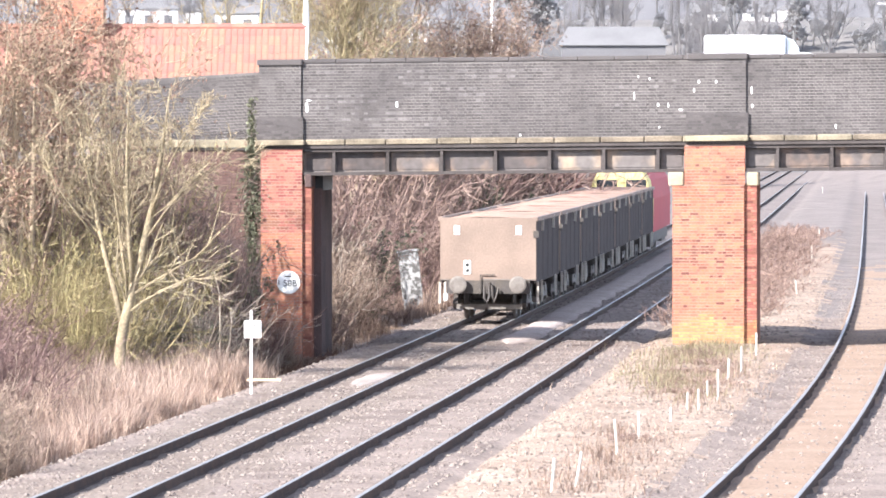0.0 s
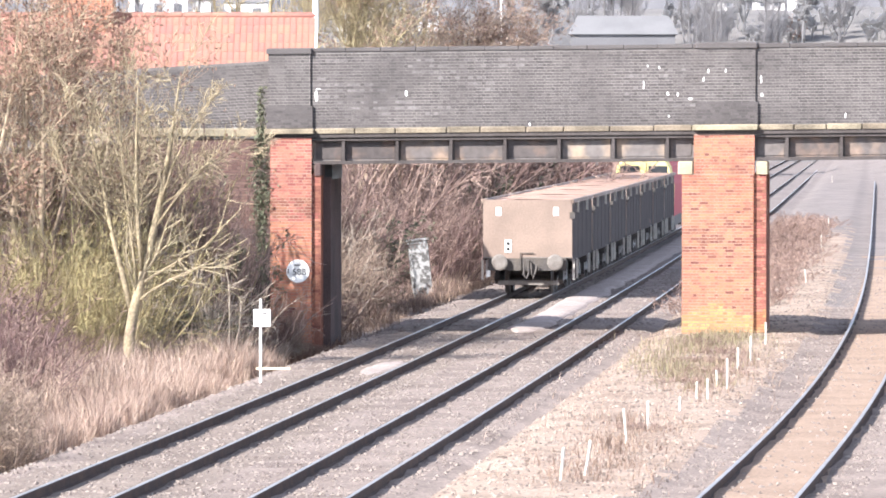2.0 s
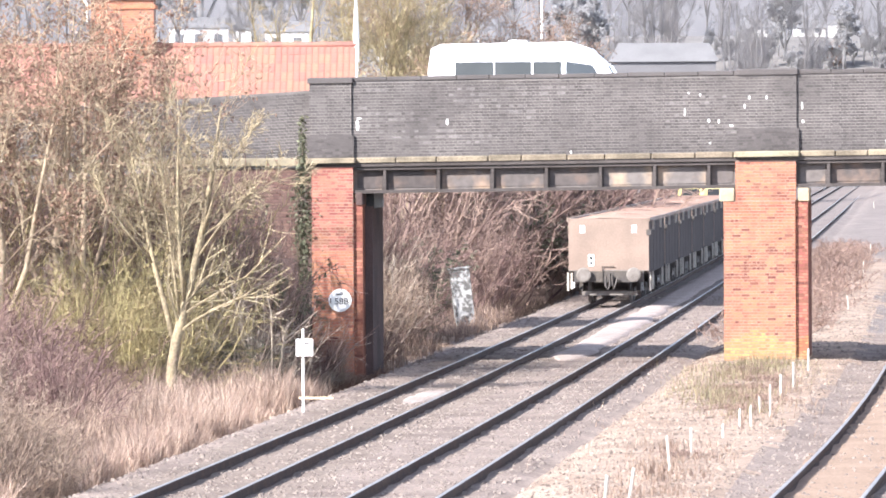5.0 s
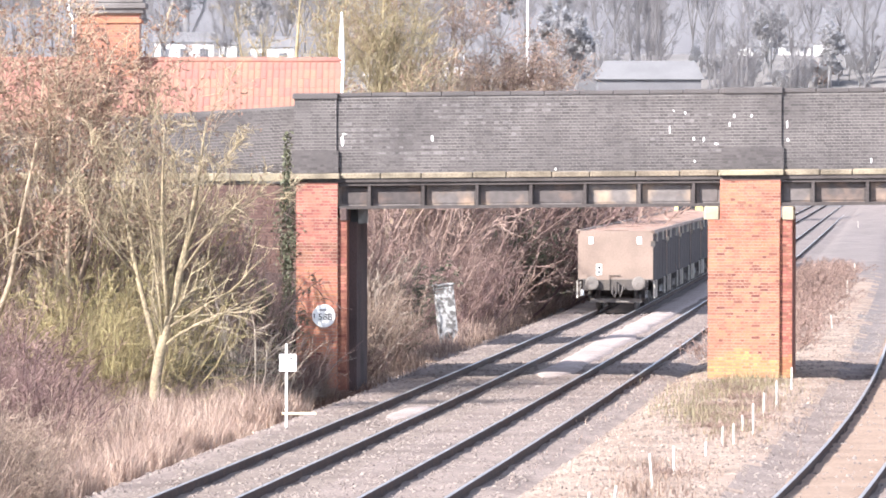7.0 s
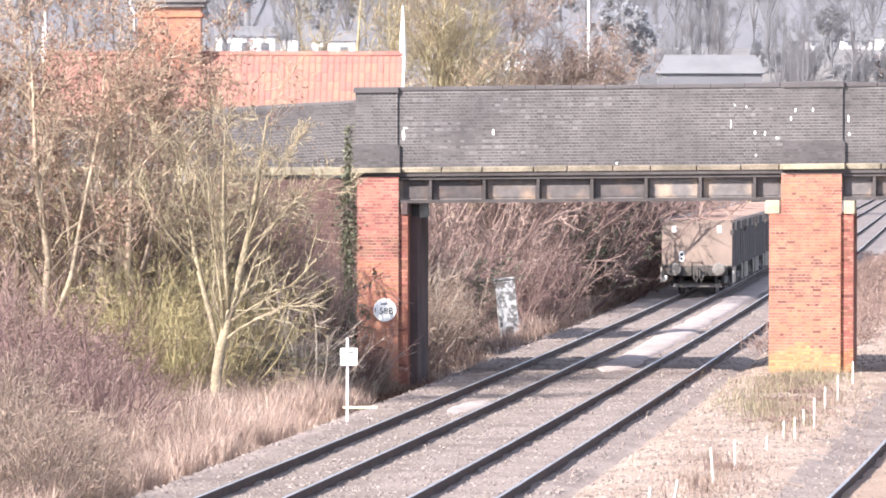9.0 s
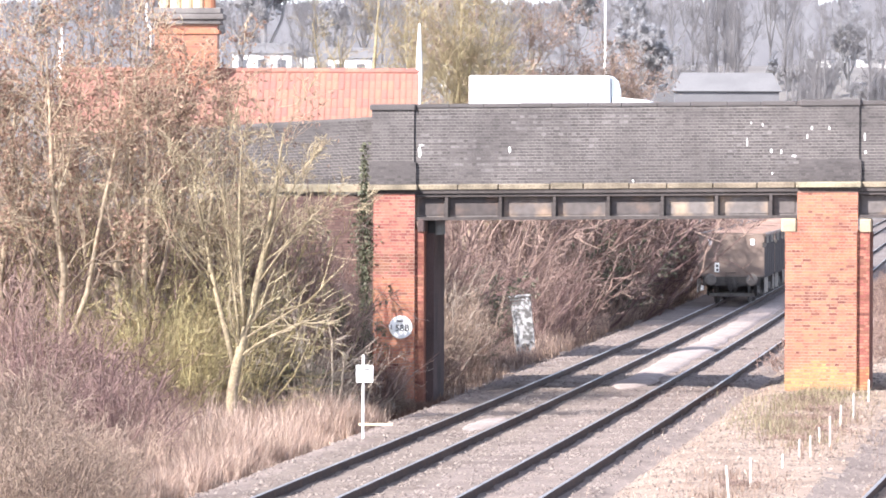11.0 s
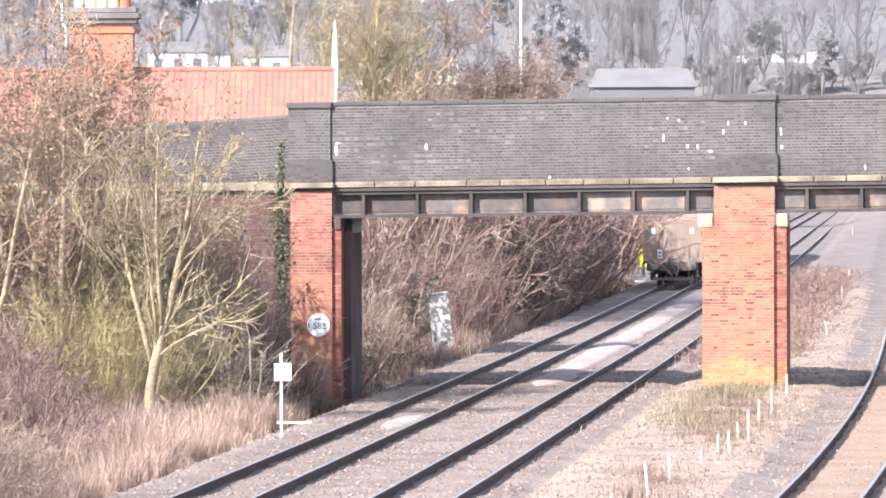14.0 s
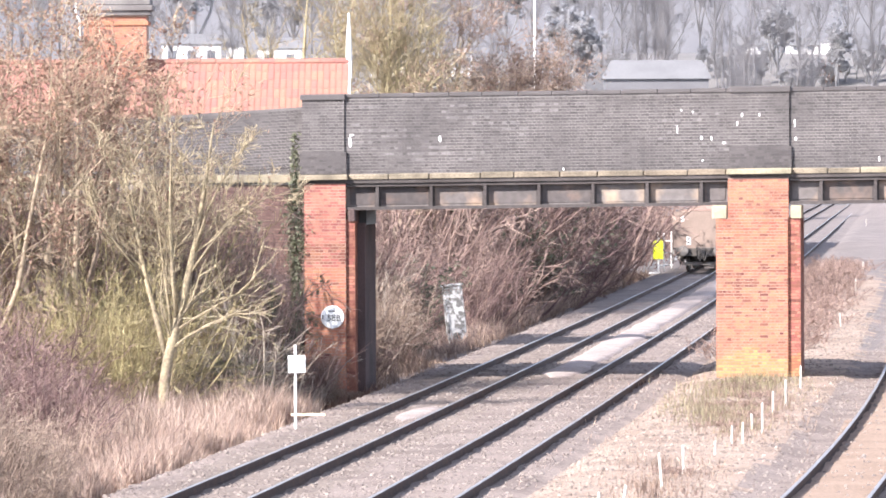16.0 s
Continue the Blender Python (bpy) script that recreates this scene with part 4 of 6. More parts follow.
    for i in range(5):
        x = -12.04 + i * 0.35
        Shape().tube([(x, y0, ridge + 1.9), (x, y0, ridge + 2.0), (x, y0, ridge + 2.45), (x, y0, ridge + 2.5), (x, y0, ridge + 2.56)], [0.19, 0.185, 0.16, 0.19, 0.19], 12).ob("chimney_pot", M_BRICK_ONE if i == 4 else M_CREAM, ch, "terracotta chimney pot" if i == 4 else "cream chimney pot")
    Shape().tube([(-12.44, y0 - 0.3, ridge + 0.75), (-12.44, y0 - 0.3, ridge + 1.3), (-12.56, y0 - 0.3, ridge + 1.5), (-12.56, y0 - 0.3, ridge + 2.1)], [0.03, 0.03, 0.03, 0.03], 6).ob("pipe", M_WHITE, ch, "thin white pipe up the side of the stack")


house()


# ---- street lamp beyond the bridge ----
def street_lamp(x, y, h):
    z = ground_height(x, y)
    o = thing("street_lamp", "tall pale grey street lamp column", "street lamp", m=pose(x, y, z))
    Shape().tube([(0, 0, -0.3), (0, 0, 1.5), (0, 0, h)], [0.11, 0.09, 0.05], 8).ob("column", M_WHITE, o)
    Shape().tube([(0, 0, h), (-0.1, 0, h + 0.15), (-0.6, 0, h + 0.2)], [0.05, 0.045, 0.04], 6).ob("arm", M_WHITE, o)
    Shape().box(-1.0, -0.5, -0.12, 0.12, h + 0.12, h + 0.26, bev=0.04).ob("lantern", M_CONC, o)


street_lamp(2.6, 330, 15.4)
street_lamp(44.3, 620, 15.4)


# ---- far buildings ----
def bungalow(x, y, w, h, turn, sign=1):
    z = ground_height(x, y)
    o = thing("bungalow", "small whitewashed bungalow with a pale roof among trees", "house", "bungalows on the ridge", m=pose(x, y, z, 0, 0, turn))
    d = w * 0.7
    Shape().box(-w / 2, w / 2, -d / 2, d / 2, -1.5, h).ob("wall", M_RENDER, o)
    rise = min(d * 0.35, 1.2)
    Shape().extrude([(-d / 2 - 0.3, h - 0.1), (d / 2 + 0.3, h - 0.1), (0, h + rise)], -w / 2 - 0.2, w / 2 + 0.2).ob("roof", M_SLATE if sign > 0 else M_TILE, o)
    for i in range(max(2, int(w / 2.2))):
        xx = -w / 2 + (i + 0.5) * w / max(2, int(w / 2.2))
        wi = Shape().box(xx - 0.5, xx + 0.5, -d / 2 - 0.05, -d / 2 + 0.1, h * 0.35, h * 0.8).ob("window", M_PALEGLASS, o)
        Shape().box(xx - 0.57, xx + 0.57, -d / 2 - 0.08, -d / 2 - 0.02, h * 0.30, h * 0.35).ob("sill", M_WHITE, wi)


for x, y, w, h, t in ((-36.0, 760, 7.2, 4.4, 3), (-30.2, 752, 3.0, 4.3, 88), (-25, 755, 5.2, 4.0, 0), (-12, 770, 4, 3, 10), (-44, 770, 5, 3, 0), (38.5, 900, 5.2, 1.3, 0), (46.0, 905, 4.2, 1.3, 8), (49.8, 902, 3.0, 1.4, 80), (17, 790, 3, 3.6, 88), (-3, 770, 2.5, 2.8, 0)):
    bungalow(x, y, w, h, t, 1 if w != 4 else -1)


def barn():
    x, y = 15.2, 556.0
    z = ground_height(x, y)
    o = thing("barn", "long hazy grey shed with a pale hipped roof", "barn", m=pose(x, y, z, 0, 0, 0))
    top = 14.15 - z
    Shape().box(-4.6, 4.6, -3, 3, -1, top - 1.7).ob("wall", M_BOARD, o)
    vs = [(-4.9, -3.3, top - 1.7), (4.9, -3.3, top - 1.7), (4.9, 3.3, top - 1.7), (-4.9, 3.3, top - 1.7), (-4.0, 0, top), (4.1, 0, top)]
    Shape().add(vs, [(3, 2, 1, 0), (0, 1, 5, 4), (1, 2, 5), (2, 3, 4, 5), (3, 0, 4)]).ob("roof", M_SLATE, o, "pale grey roof")


barn()

# ---- plants ----
def twig_mat(name, base, other, rough=0.9, thin=0.3, vary=0.4):
    """Twigs and blades: matt, and thin enough to pass some light."""
    m = mat(name, base, other, 1.2, rough, 0, 0, 12, vary * 0.8, "island", vary)
    n, l = m.node_tree.nodes, m.node_tree.links
    b = n["Principled BSDF"]
    b.inputs["Specular IOR Level"].default_value = 0.1
    t, mix = n.new("ShaderNodeBsdfTranslucent"), n.new("ShaderNodeMixShader")
    l.new(b.inputs["Base Color"].links[0].from_socket, t.inputs["Color"])
    mix.inputs[0].default_value = thin
    l.new(b.outputs[0], mix.inputs[1])
    l.new(t.outputs[0], mix.inputs[2])
    l.new(mix.outputs[0], n["Material Output"].inputs["Surface"])
    return m


T_BROWN = twig_mat("brown_twigs", (0.347, 0.248, 0.209), (0.259, 0.182, 0.154))
T_RED = twig_mat("reddish_twigs", (0.25, 0.165, 0.15), (0.18, 0.118, 0.11))
T_OLIVE = twig_mat("olive_lichen_twigs", (0.424, 0.355, 0.196), (0.329, 0.272, 0.157))
T_PALE = twig_mat("pale_grey_twigs", (0.462, 0.391, 0.325), (0.358, 0.297, 0.244))
T_DARK = twig_mat("dark_grey_twigs", (0.20, 0.163, 0.14), (0.145, 0.118, 0.102))
T_BARK = mat("lichened_pale_bark", (0.295, 0.243, 0.155), (0.195, 0.157, 0.108), 2.5, 0.9, 0, 0.5, 18, 0.4)
T_YELLOW = twig_mat("yellow_green_twigs", (0.39, 0.325, 0.20), (0.30, 0.248, 0.155))
# Far twigs and evergreens are paled and greyed: distance haze in the colour.
T_FAR = twig_mat("haze_greyed_twigs", (0.43, 0.412, 0.412), (0.385, 0.368, 0.368), 0.95, 0.75, 0.05)
T_FARDARK = twig_mat("haze_greyed_evergreen", (0.50, 0.488, 0.487), (0.455, 0.443, 0.442), 0.95, 0.75, 0.05)
T_ASH = twig_mat("tan_ash_twigs", (0.413, 0.330, 0.237), (0.308, 0.242, 0.174))
T_ASHTIP = twig_mat("pale_tan_twigs", (0.389, 0.320, 0.215), (0.294, 0.242, 0.166))
L_COPPER = twig_mat("copper_dead_leaves", (0.391, 0.284, 0.235), (0.315, 0.223, 0.189), 0.9, 0.45)
T_COPPER = twig_mat("pinkish_copper_twigs", (0.377, 0.287, 0.225), (0.303, 0.226, 0.179), 0.9, 0.45)
L_BROWN = twig_mat("brown_dead_leaves", (0.347, 0.224, 0.168), (0.258, 0.166, 0.125), 0.9, 0.4)
L_IVY = twig_mat("dark_ivy_leaves", (0.176, 0.180, 0.119), (0.124, 0.126, 0.087), 0.6)
T_TAN = twig_mat("tan_upright_twigs", (0.34, 0.258, 0.205), (0.25, 0.188, 0.148))
G_BRACKEN = twig_mat("dark_dead_bracken", (0.20, 0.13, 0.10), (0.14, 0.09, 0.07))
G_STRAW = twig_mat("dry_straw_grass", (0.42, 0.31, 0.25), (0.31, 0.222, 0.18))
G_PALE = twig_mat("bleached_grass", (0.50, 0.385, 0.315), (0.39, 0.29, 0.235))
G_GREEN = twig_mat("thin_green_weeds", (0.23, 0.205, 0.125), (0.28, 0.225, 0.155))
G_BROWN = twig_mat("brown_dead_weeds", (0.27, 0.195, 0.152), (0.20, 0.142, 0.112))


def unit(a):
    return a / np.maximum(np.linalg.norm(a, axis=-1, keepdims=True), 1e-9)


def grow(r, start, way, length, k, wob, lift):
    """Bent strands: k points from start along way."""
    b = len(start)
    pts = [start]
    d = unit(way)
    for i in range(k - 1):
        d = unit(d + wob * r.normal(size=(b, 3)) + np.array([0, 0, lift]))
        pts.append(pts[-1] + d * (length / (k - 1))[:, None])
    return np.stack(pts, 1)


def sprout(r, parents, radii, per, lo, hi, spread, ratio, k, wob, lift, thin, least=0.0075):
    """Side strands from random places on the parents."""
    b, kk, _ = parents.shape
    idx = np.repeat(np.arange(b), per)
    t = (lo + (hi - lo) * r.random(len(idx))) * (kk - 1)
    i = np.minimum(t.astype(int), kk - 2)
    f = (t - i)[:, None]
    p = parents[idx, i] * (1 - f) + parents[idx, i + 1] * f
    d = unit(parents[idx, i + 1] - parents[idx, i])
    d = unit(d + spread * unit(r.normal(size=d.shape)))
    full = np.linalg.norm(parents[:, 1:] - parents[:, :-1], axis=2).sum(1)[idx]
    ln = full * ratio * (0.5 + r.random(len(idx))) * (1.15 - 0.6 * t / (kk - 1))
    rad = np.maximum(radii[idx, i] * thin, least)
    pts = grow(r, p, d, ln, k, wob, lift)
    return pts, rad[:, None] * np.linspace(1, 0.45, k)[None]


def strand_mesh(name, sets, material, sides=3):
    """One mesh of tapering strands. sets: pairs of points (B, K, 3) and radii (B, K)."""
    vs, fs, o = [], [], 0
    for pts, rad in sets:
        b, k, _ = pts.shape
        d = np.empty_like(pts)
        d[:, 1:-1] = pts[:, 2:] - pts[:, :-2]
        d[:, 0], d[:, -1] = pts[:, 1] - pts[:, 0], pts[:, -1] - pts[:, -2]
        d = unit(d)
        a = unit(np.cross(d, np.array([0.37, 0.91, 0.21])))
        c = np.cross(d, a)
        ang = 2 * np.pi * np.arange(sides) / sides
        ring = pts[:, :, None] + rad[:, :, None, None] * (a[:, :, None] * np.cos(ang)[:, None] + c[:, :, None] * np.sin(ang)[:, None])
        vs.append(ring.reshape(-1, 3))
        i = np.arange(b)[:, None, None] * k * sides + np.arange(k - 1)[None, :, None] * sides
        j = np.arange(sides)[None, None]
        q = np.stack([i + j, i + (j + 1) % sides, i + sides + (j + 1) % sides, i + sides + j], -1)
        fs.append(q.reshape(-1, 4) + o)
        o += b * k * sides
    me = bpy.data.meshes.new(name)
    me.from_pydata(np.concatenate(vs).tolist(), [], np.concatenate(fs).tolist())
    me.materials.append(material)
    return me


def leaf_mesh(name, r, at, size, material):
    """Small bent leaves at the given points."""
    n = len(at)
    a = unit(r.normal(size=(n, 3)))
    b = unit(np.cross(a, r.normal(size=(n, 3))))
    s = (size * (0.6 + 0.8 * r.random(n)))[:, None]
    c = np.cross(a, b)
    v = np.stack([at - a * s, at + b * s * 0.55 + c * s * 0.15, at + a * s, at - b * s * 0.55 + c * s * 0.15], 1).reshape(-1, 3)
    f = (np.array([(0, 1, 2), (0, 2, 3)])[None] + 4 * np.arange(n)[:, None, None]).reshape(-1, 3)
    me = bpy.data.meshes.new(name)
    me.from_pydata(v.tolist(), [], f.tolist())
    me.materials.append(material)
    return me


def put(name, me, parent, label=""):
    o = new(name, me)
    o.parent = parent
    if label:
        o["label"] = label
    return o


def bush(seed, name, label, w, h, stems, material, twigs=(6, 5), leaves=0, leafmat=None, lean=0.5, thick=0.02):
    r = np.random.default_rng(seed)
    o = thing(name, label, "bush", kind="")
    st = np.stack([r.normal(size=stems) * w * 0.28, r.normal(size=stems) * w * 0.22, np.full(stems, -0.1)], 1)
    way = np.stack([st[:, 0] * lean + 0.2 * r.normal(size=stems), st[:, 1] * lean + 0.2 * r.normal(size=stems), np.full(stems, 1.0)], 1)
    ln = h * (0.55 + 0.5 * r.random(stems))
    p0 = grow(r, st, way, ln, 6, 0.14, 0.03)
    r0 = thick * (0.7 + 0.8 * r.random(stems))[:, None] * np.linspace(1, 0.4, 6)[None]
    p1, r1 = sprout(r, p0, r0, twigs[0], 0.2, 1.0, 0.9, 0.38, 5, 0.2, 0.05, 0.7)
    p2, r2 = sprout(r, p1, r1, twigs[1], 0.2, 1.0, 1.0, 0.45, 4, 0.2, 0.02, 0.8)
    put("stem_growth", strand_mesh("stem_growth", [(p0, r0)], material, 4), o)["kind"] = "stuff"
    put("twig_growth", strand_mesh("twig_growth", [(p1, r1), (p2, r2)], material), o)["kind"] = "stuff"
    if leaves:
        tips = p2.reshape(-1, 3)
        put("foliage", leaf_mesh("foliage", r, tips[r.integers(0, len(tips), leaves)] + r.normal(size=(leaves, 3)) * 0.05, 0.05, leafmat), o)["kind"] = "stuff"
    return o


def tree(seed, label, limbs, material, barkmat, twigs=(10, 7, 4), leaves=0, leafmat=None, leaf=0.06, name="tree", ratios=(0.42, 0.45, 0.5), lift=0.06, side=None, stout=0.24, least=0.0075):
    """limbs: list of (points, radii) that make the trunk and the main limbs."""
    r = np.random.default_rng(seed)
    o = thing(name, label, "tree")
    s = Shape()
    for pts, rad in limbs:
        s.tube(pts, rad, 9)
    put("trunk", s.ob("trunk", barkmat, None, smooth=True).data, o, "")
    k = 8
    P, R = [], []
    for pts, rad in limbs:
        q = np.array(pts, float)
        t = np.linspace(0, len(q) - 1, k)
        P.append(np.stack([np.interp(t, np.arange(len(q)), q[:, c]) for c in range(3)], 1))
        R.append(np.interp(t, np.arange(len(q)), rad))
    P, R = np.array(P), np.array(R)
    p1, r1 = sprout(r, P, R, twigs[0], 0.3, 1.0, 0.75, ratios[0], 7, 0.17, lift, stout, least)
    p2, r2 = sprout(r, p1, r1, twigs[1], 0.2, 1.0, 0.8, ratios[1], 5, 0.2, lift * 0.6, 0.62, least)
    p3, r3 = sprout(r, p2, r2, twigs[2], 0.2, 1.0, 0.9, ratios[2], 4, 0.2, 0.02, 0.75)
    put("branchwork", strand_mesh("branchwork", [(p1, r1)], barkmat, 5), o)["kind"] = "stuff"
    put("crown", strand_mesh("crown", [(p2, r2), (p3, r3)], material), o)["kind"] = "stuff"
    if leaves:
        tips = p3.reshape(-1, 3)
        if side:
            tips = tips[side(tips)]
        put("foliage", leaf_mesh("foliage", r, tips[r.integers(0, len(tips), leaves)] + r.normal(size=(leaves, 3)) * 0.08, leaf, leafmat), o)["kind"] = "stuff"
    return o


def tree_clean():
    """Trunk meshes are linked once, under their tree."""
    for ob in list(scene.collection.objects):
        if ob.type == "MESH" and ob.parent is None and ob.name.startswith("trunk"):
            bpy.data.objects.remove(ob)


# the bare ash-like tree in front of the wing wall
ash = tree(11, "bare multi-stemmed tree with pale lichened bark", [
    ([(0, 0, -0.4), (0.05, 0, 0.85), (0.14, 0, 1.45), (0.35, 0.05, 2.25), (0.6, 0.1, 3.3), (0.8, 0.15, 4.2), (1.0, 0.1, 5.4), (1.2, 0.1, 6.8)], [0.15, 0.13, 0.12, 0.105, 0.09, 0.072, 0.048, 0.014]),
    ([(0.12, 0, 1.35), (-0.1, 0.1, 2.25), (-0.38, 0.2, 3.3), (-0.55, 0.2, 4.2), (-0.75, 0.2, 5.1), (-0.9, 0.2, 6.0)], [0.075, 0.065, 0.055, 0.045, 0.03, 0.012]),
    ([(0.35, 0.03, 2.3), (0.26, -0.1, 3.3), (0.22, -0.15, 4.2), (0.22, -0.2, 5.4), (0.26, -0.2, 6.7)], [0.06, 0.055, 0.045, 0.03, 0.01]),
    ([(0.6, 0.1, 3.3), (1.1, -0.1, 4.0), (1.7, -0.2, 4.7), (2.4, -0.2, 5.1), (2.9, -0.3, 5.2)], [0.032, 0.026, 0.02, 0.014, 0.006]),
    ([(0.25, 0, 1.9), (0.08, 0.1, 3.2), (-0.12, 0.1, 4.8), (-0.2, 0.1, 6.5)], [0.045, 0.036, 0.024, 0.008]),
    ([(0.72, 0.1, 3.8), (1.05, 0, 4.8), (1.5, 0, 5.7), (1.9, 0, 6.3)], [0.035, 0.028, 0.018, 0.007]),
    ([(-0.35, 0.2, 3.2), (-0.9, -0.1, 3.9), (-1.4, -0.3, 4.6), (-1.7, -0.3, 5.4)], [0.03, 0.024, 0.016, 0.006]),
], T_ASHTIP, T_BARK, (15, 8, 4), lift=0.07, ratios=(0.34, 0.46, 0.5), stout=0.24, least=0.0095)
ash.matrix_basis = pose(-7.43, 142, -0.35)

# tall leafy-brown trees against the wing wall
for i, (x, y, sc, turn, lv) in enumerate(((-10.6, 150, 1.2, 0, 1), (-8.9, 153, 1.15, 130, 1), (-12.8, 152, 1.08, 220, 1), (-14.2, 147, 1.0, 300, 1), (-9.7, 148, 1.08, 80, 1), (-11.6, 147, 1.18, 170, 1), (-13.4, 150, 1.1, 20, 1), (-8.0, 155, 0.75, 250, 1))):
    if i == 0:
        hedge_tree = tree(23, "bare tree with a few brown leaves beside the wing wall", [
            ([(0, 0, -0.5), (0.1, 0, 1.5), (0.0, 0.1, 3.0), (0.25, 0.1, 4.6), (0.3, 0.1, 6.2), (0.4, 0.1, 7.6)], [0.11, 0.09, 0.075, 0.055, 0.035, 0.01]),
            ([(0.08, 0, 1.2), (-0.5, 0.2, 2.6), (-0.8, 0.2, 4.2), (-1.1, 0.2, 5.6), (-1.2, 0.2, 6.9)], [0.06, 0.055, 0.04, 0.03, 0.01]),
            ([(0.05, 0, 2.2), (0.8, -0.2, 3.6), (1.1, -0.3, 5.0), (1.3, -0.3, 6.4)], [0.05, 0.04, 0.03, 0.01]),
        ], T_ASH, T_ASH, (13, 8, 4), 4200, L_BROWN, 0.04)
        ob = hedge_tree
        ob.matrix_basis = pose(x, y, -0.4, 0, 0, turn)
    else:
        ob = copy_thing(hedge_tree, pose(x, y, -0.4, 0, 0, turn))
    ob.scale = (sc, sc, sc)

# bushes of the left verge, in front of the wing wall
KINDS = {
    "brown": bush(31, "bush", "dense leafless brown bush on the railway verge", 2.6, 3.2, 46, T_BROWN),
    "red": bush(32, "bush", "leafless reddish-brown bush on the railway verge", 2.4, 2.8, 46, T_RED),
    "olive": bush(33, "bush", "leafless bush with olive lichened twigs", 2.6, 3.6, 44, T_OLIVE),
    "pale": bush(34, "bush", "pale grey leafless bush with upright stems", 2.0, 3.2, 22, T_PALE, (6, 4)),
    "tan": bush(36, "bush", "tan upright leafless stems of a near bush", 2.2, 2.5, 110, T_TAN, (5, 4), lean=0.35, thick=0.012),
    "fan": bush(37, "bush", "fan of pale thin bare stems before dark ivy", 1.3, 3.0, 26, T_PALE, (4, 3), lean=0.75, thick=0.02),
    "dark": bush(35, "bush", "dark tangled bush with evergreen ivy leaves", 2.4, 3.2, 40, T_DARK, (6, 5), 2600, L_IVY),
}
USED = set()


def plant(kind, x, y, sc=1.0, turn=0, tall=1.0):
    z = ground_height(x, y)
    if kind in USED:
        ob = copy_thing(KINDS[kind], pose(x, y, z, 0, 0, turn))
    else:
        ob = KINDS[kind]
        ob.matrix_basis = pose(x, y, z, 0, 0, turn)
        USED.add(kind)
    ob.scale = (sc, sc, sc * tall)
    return ob


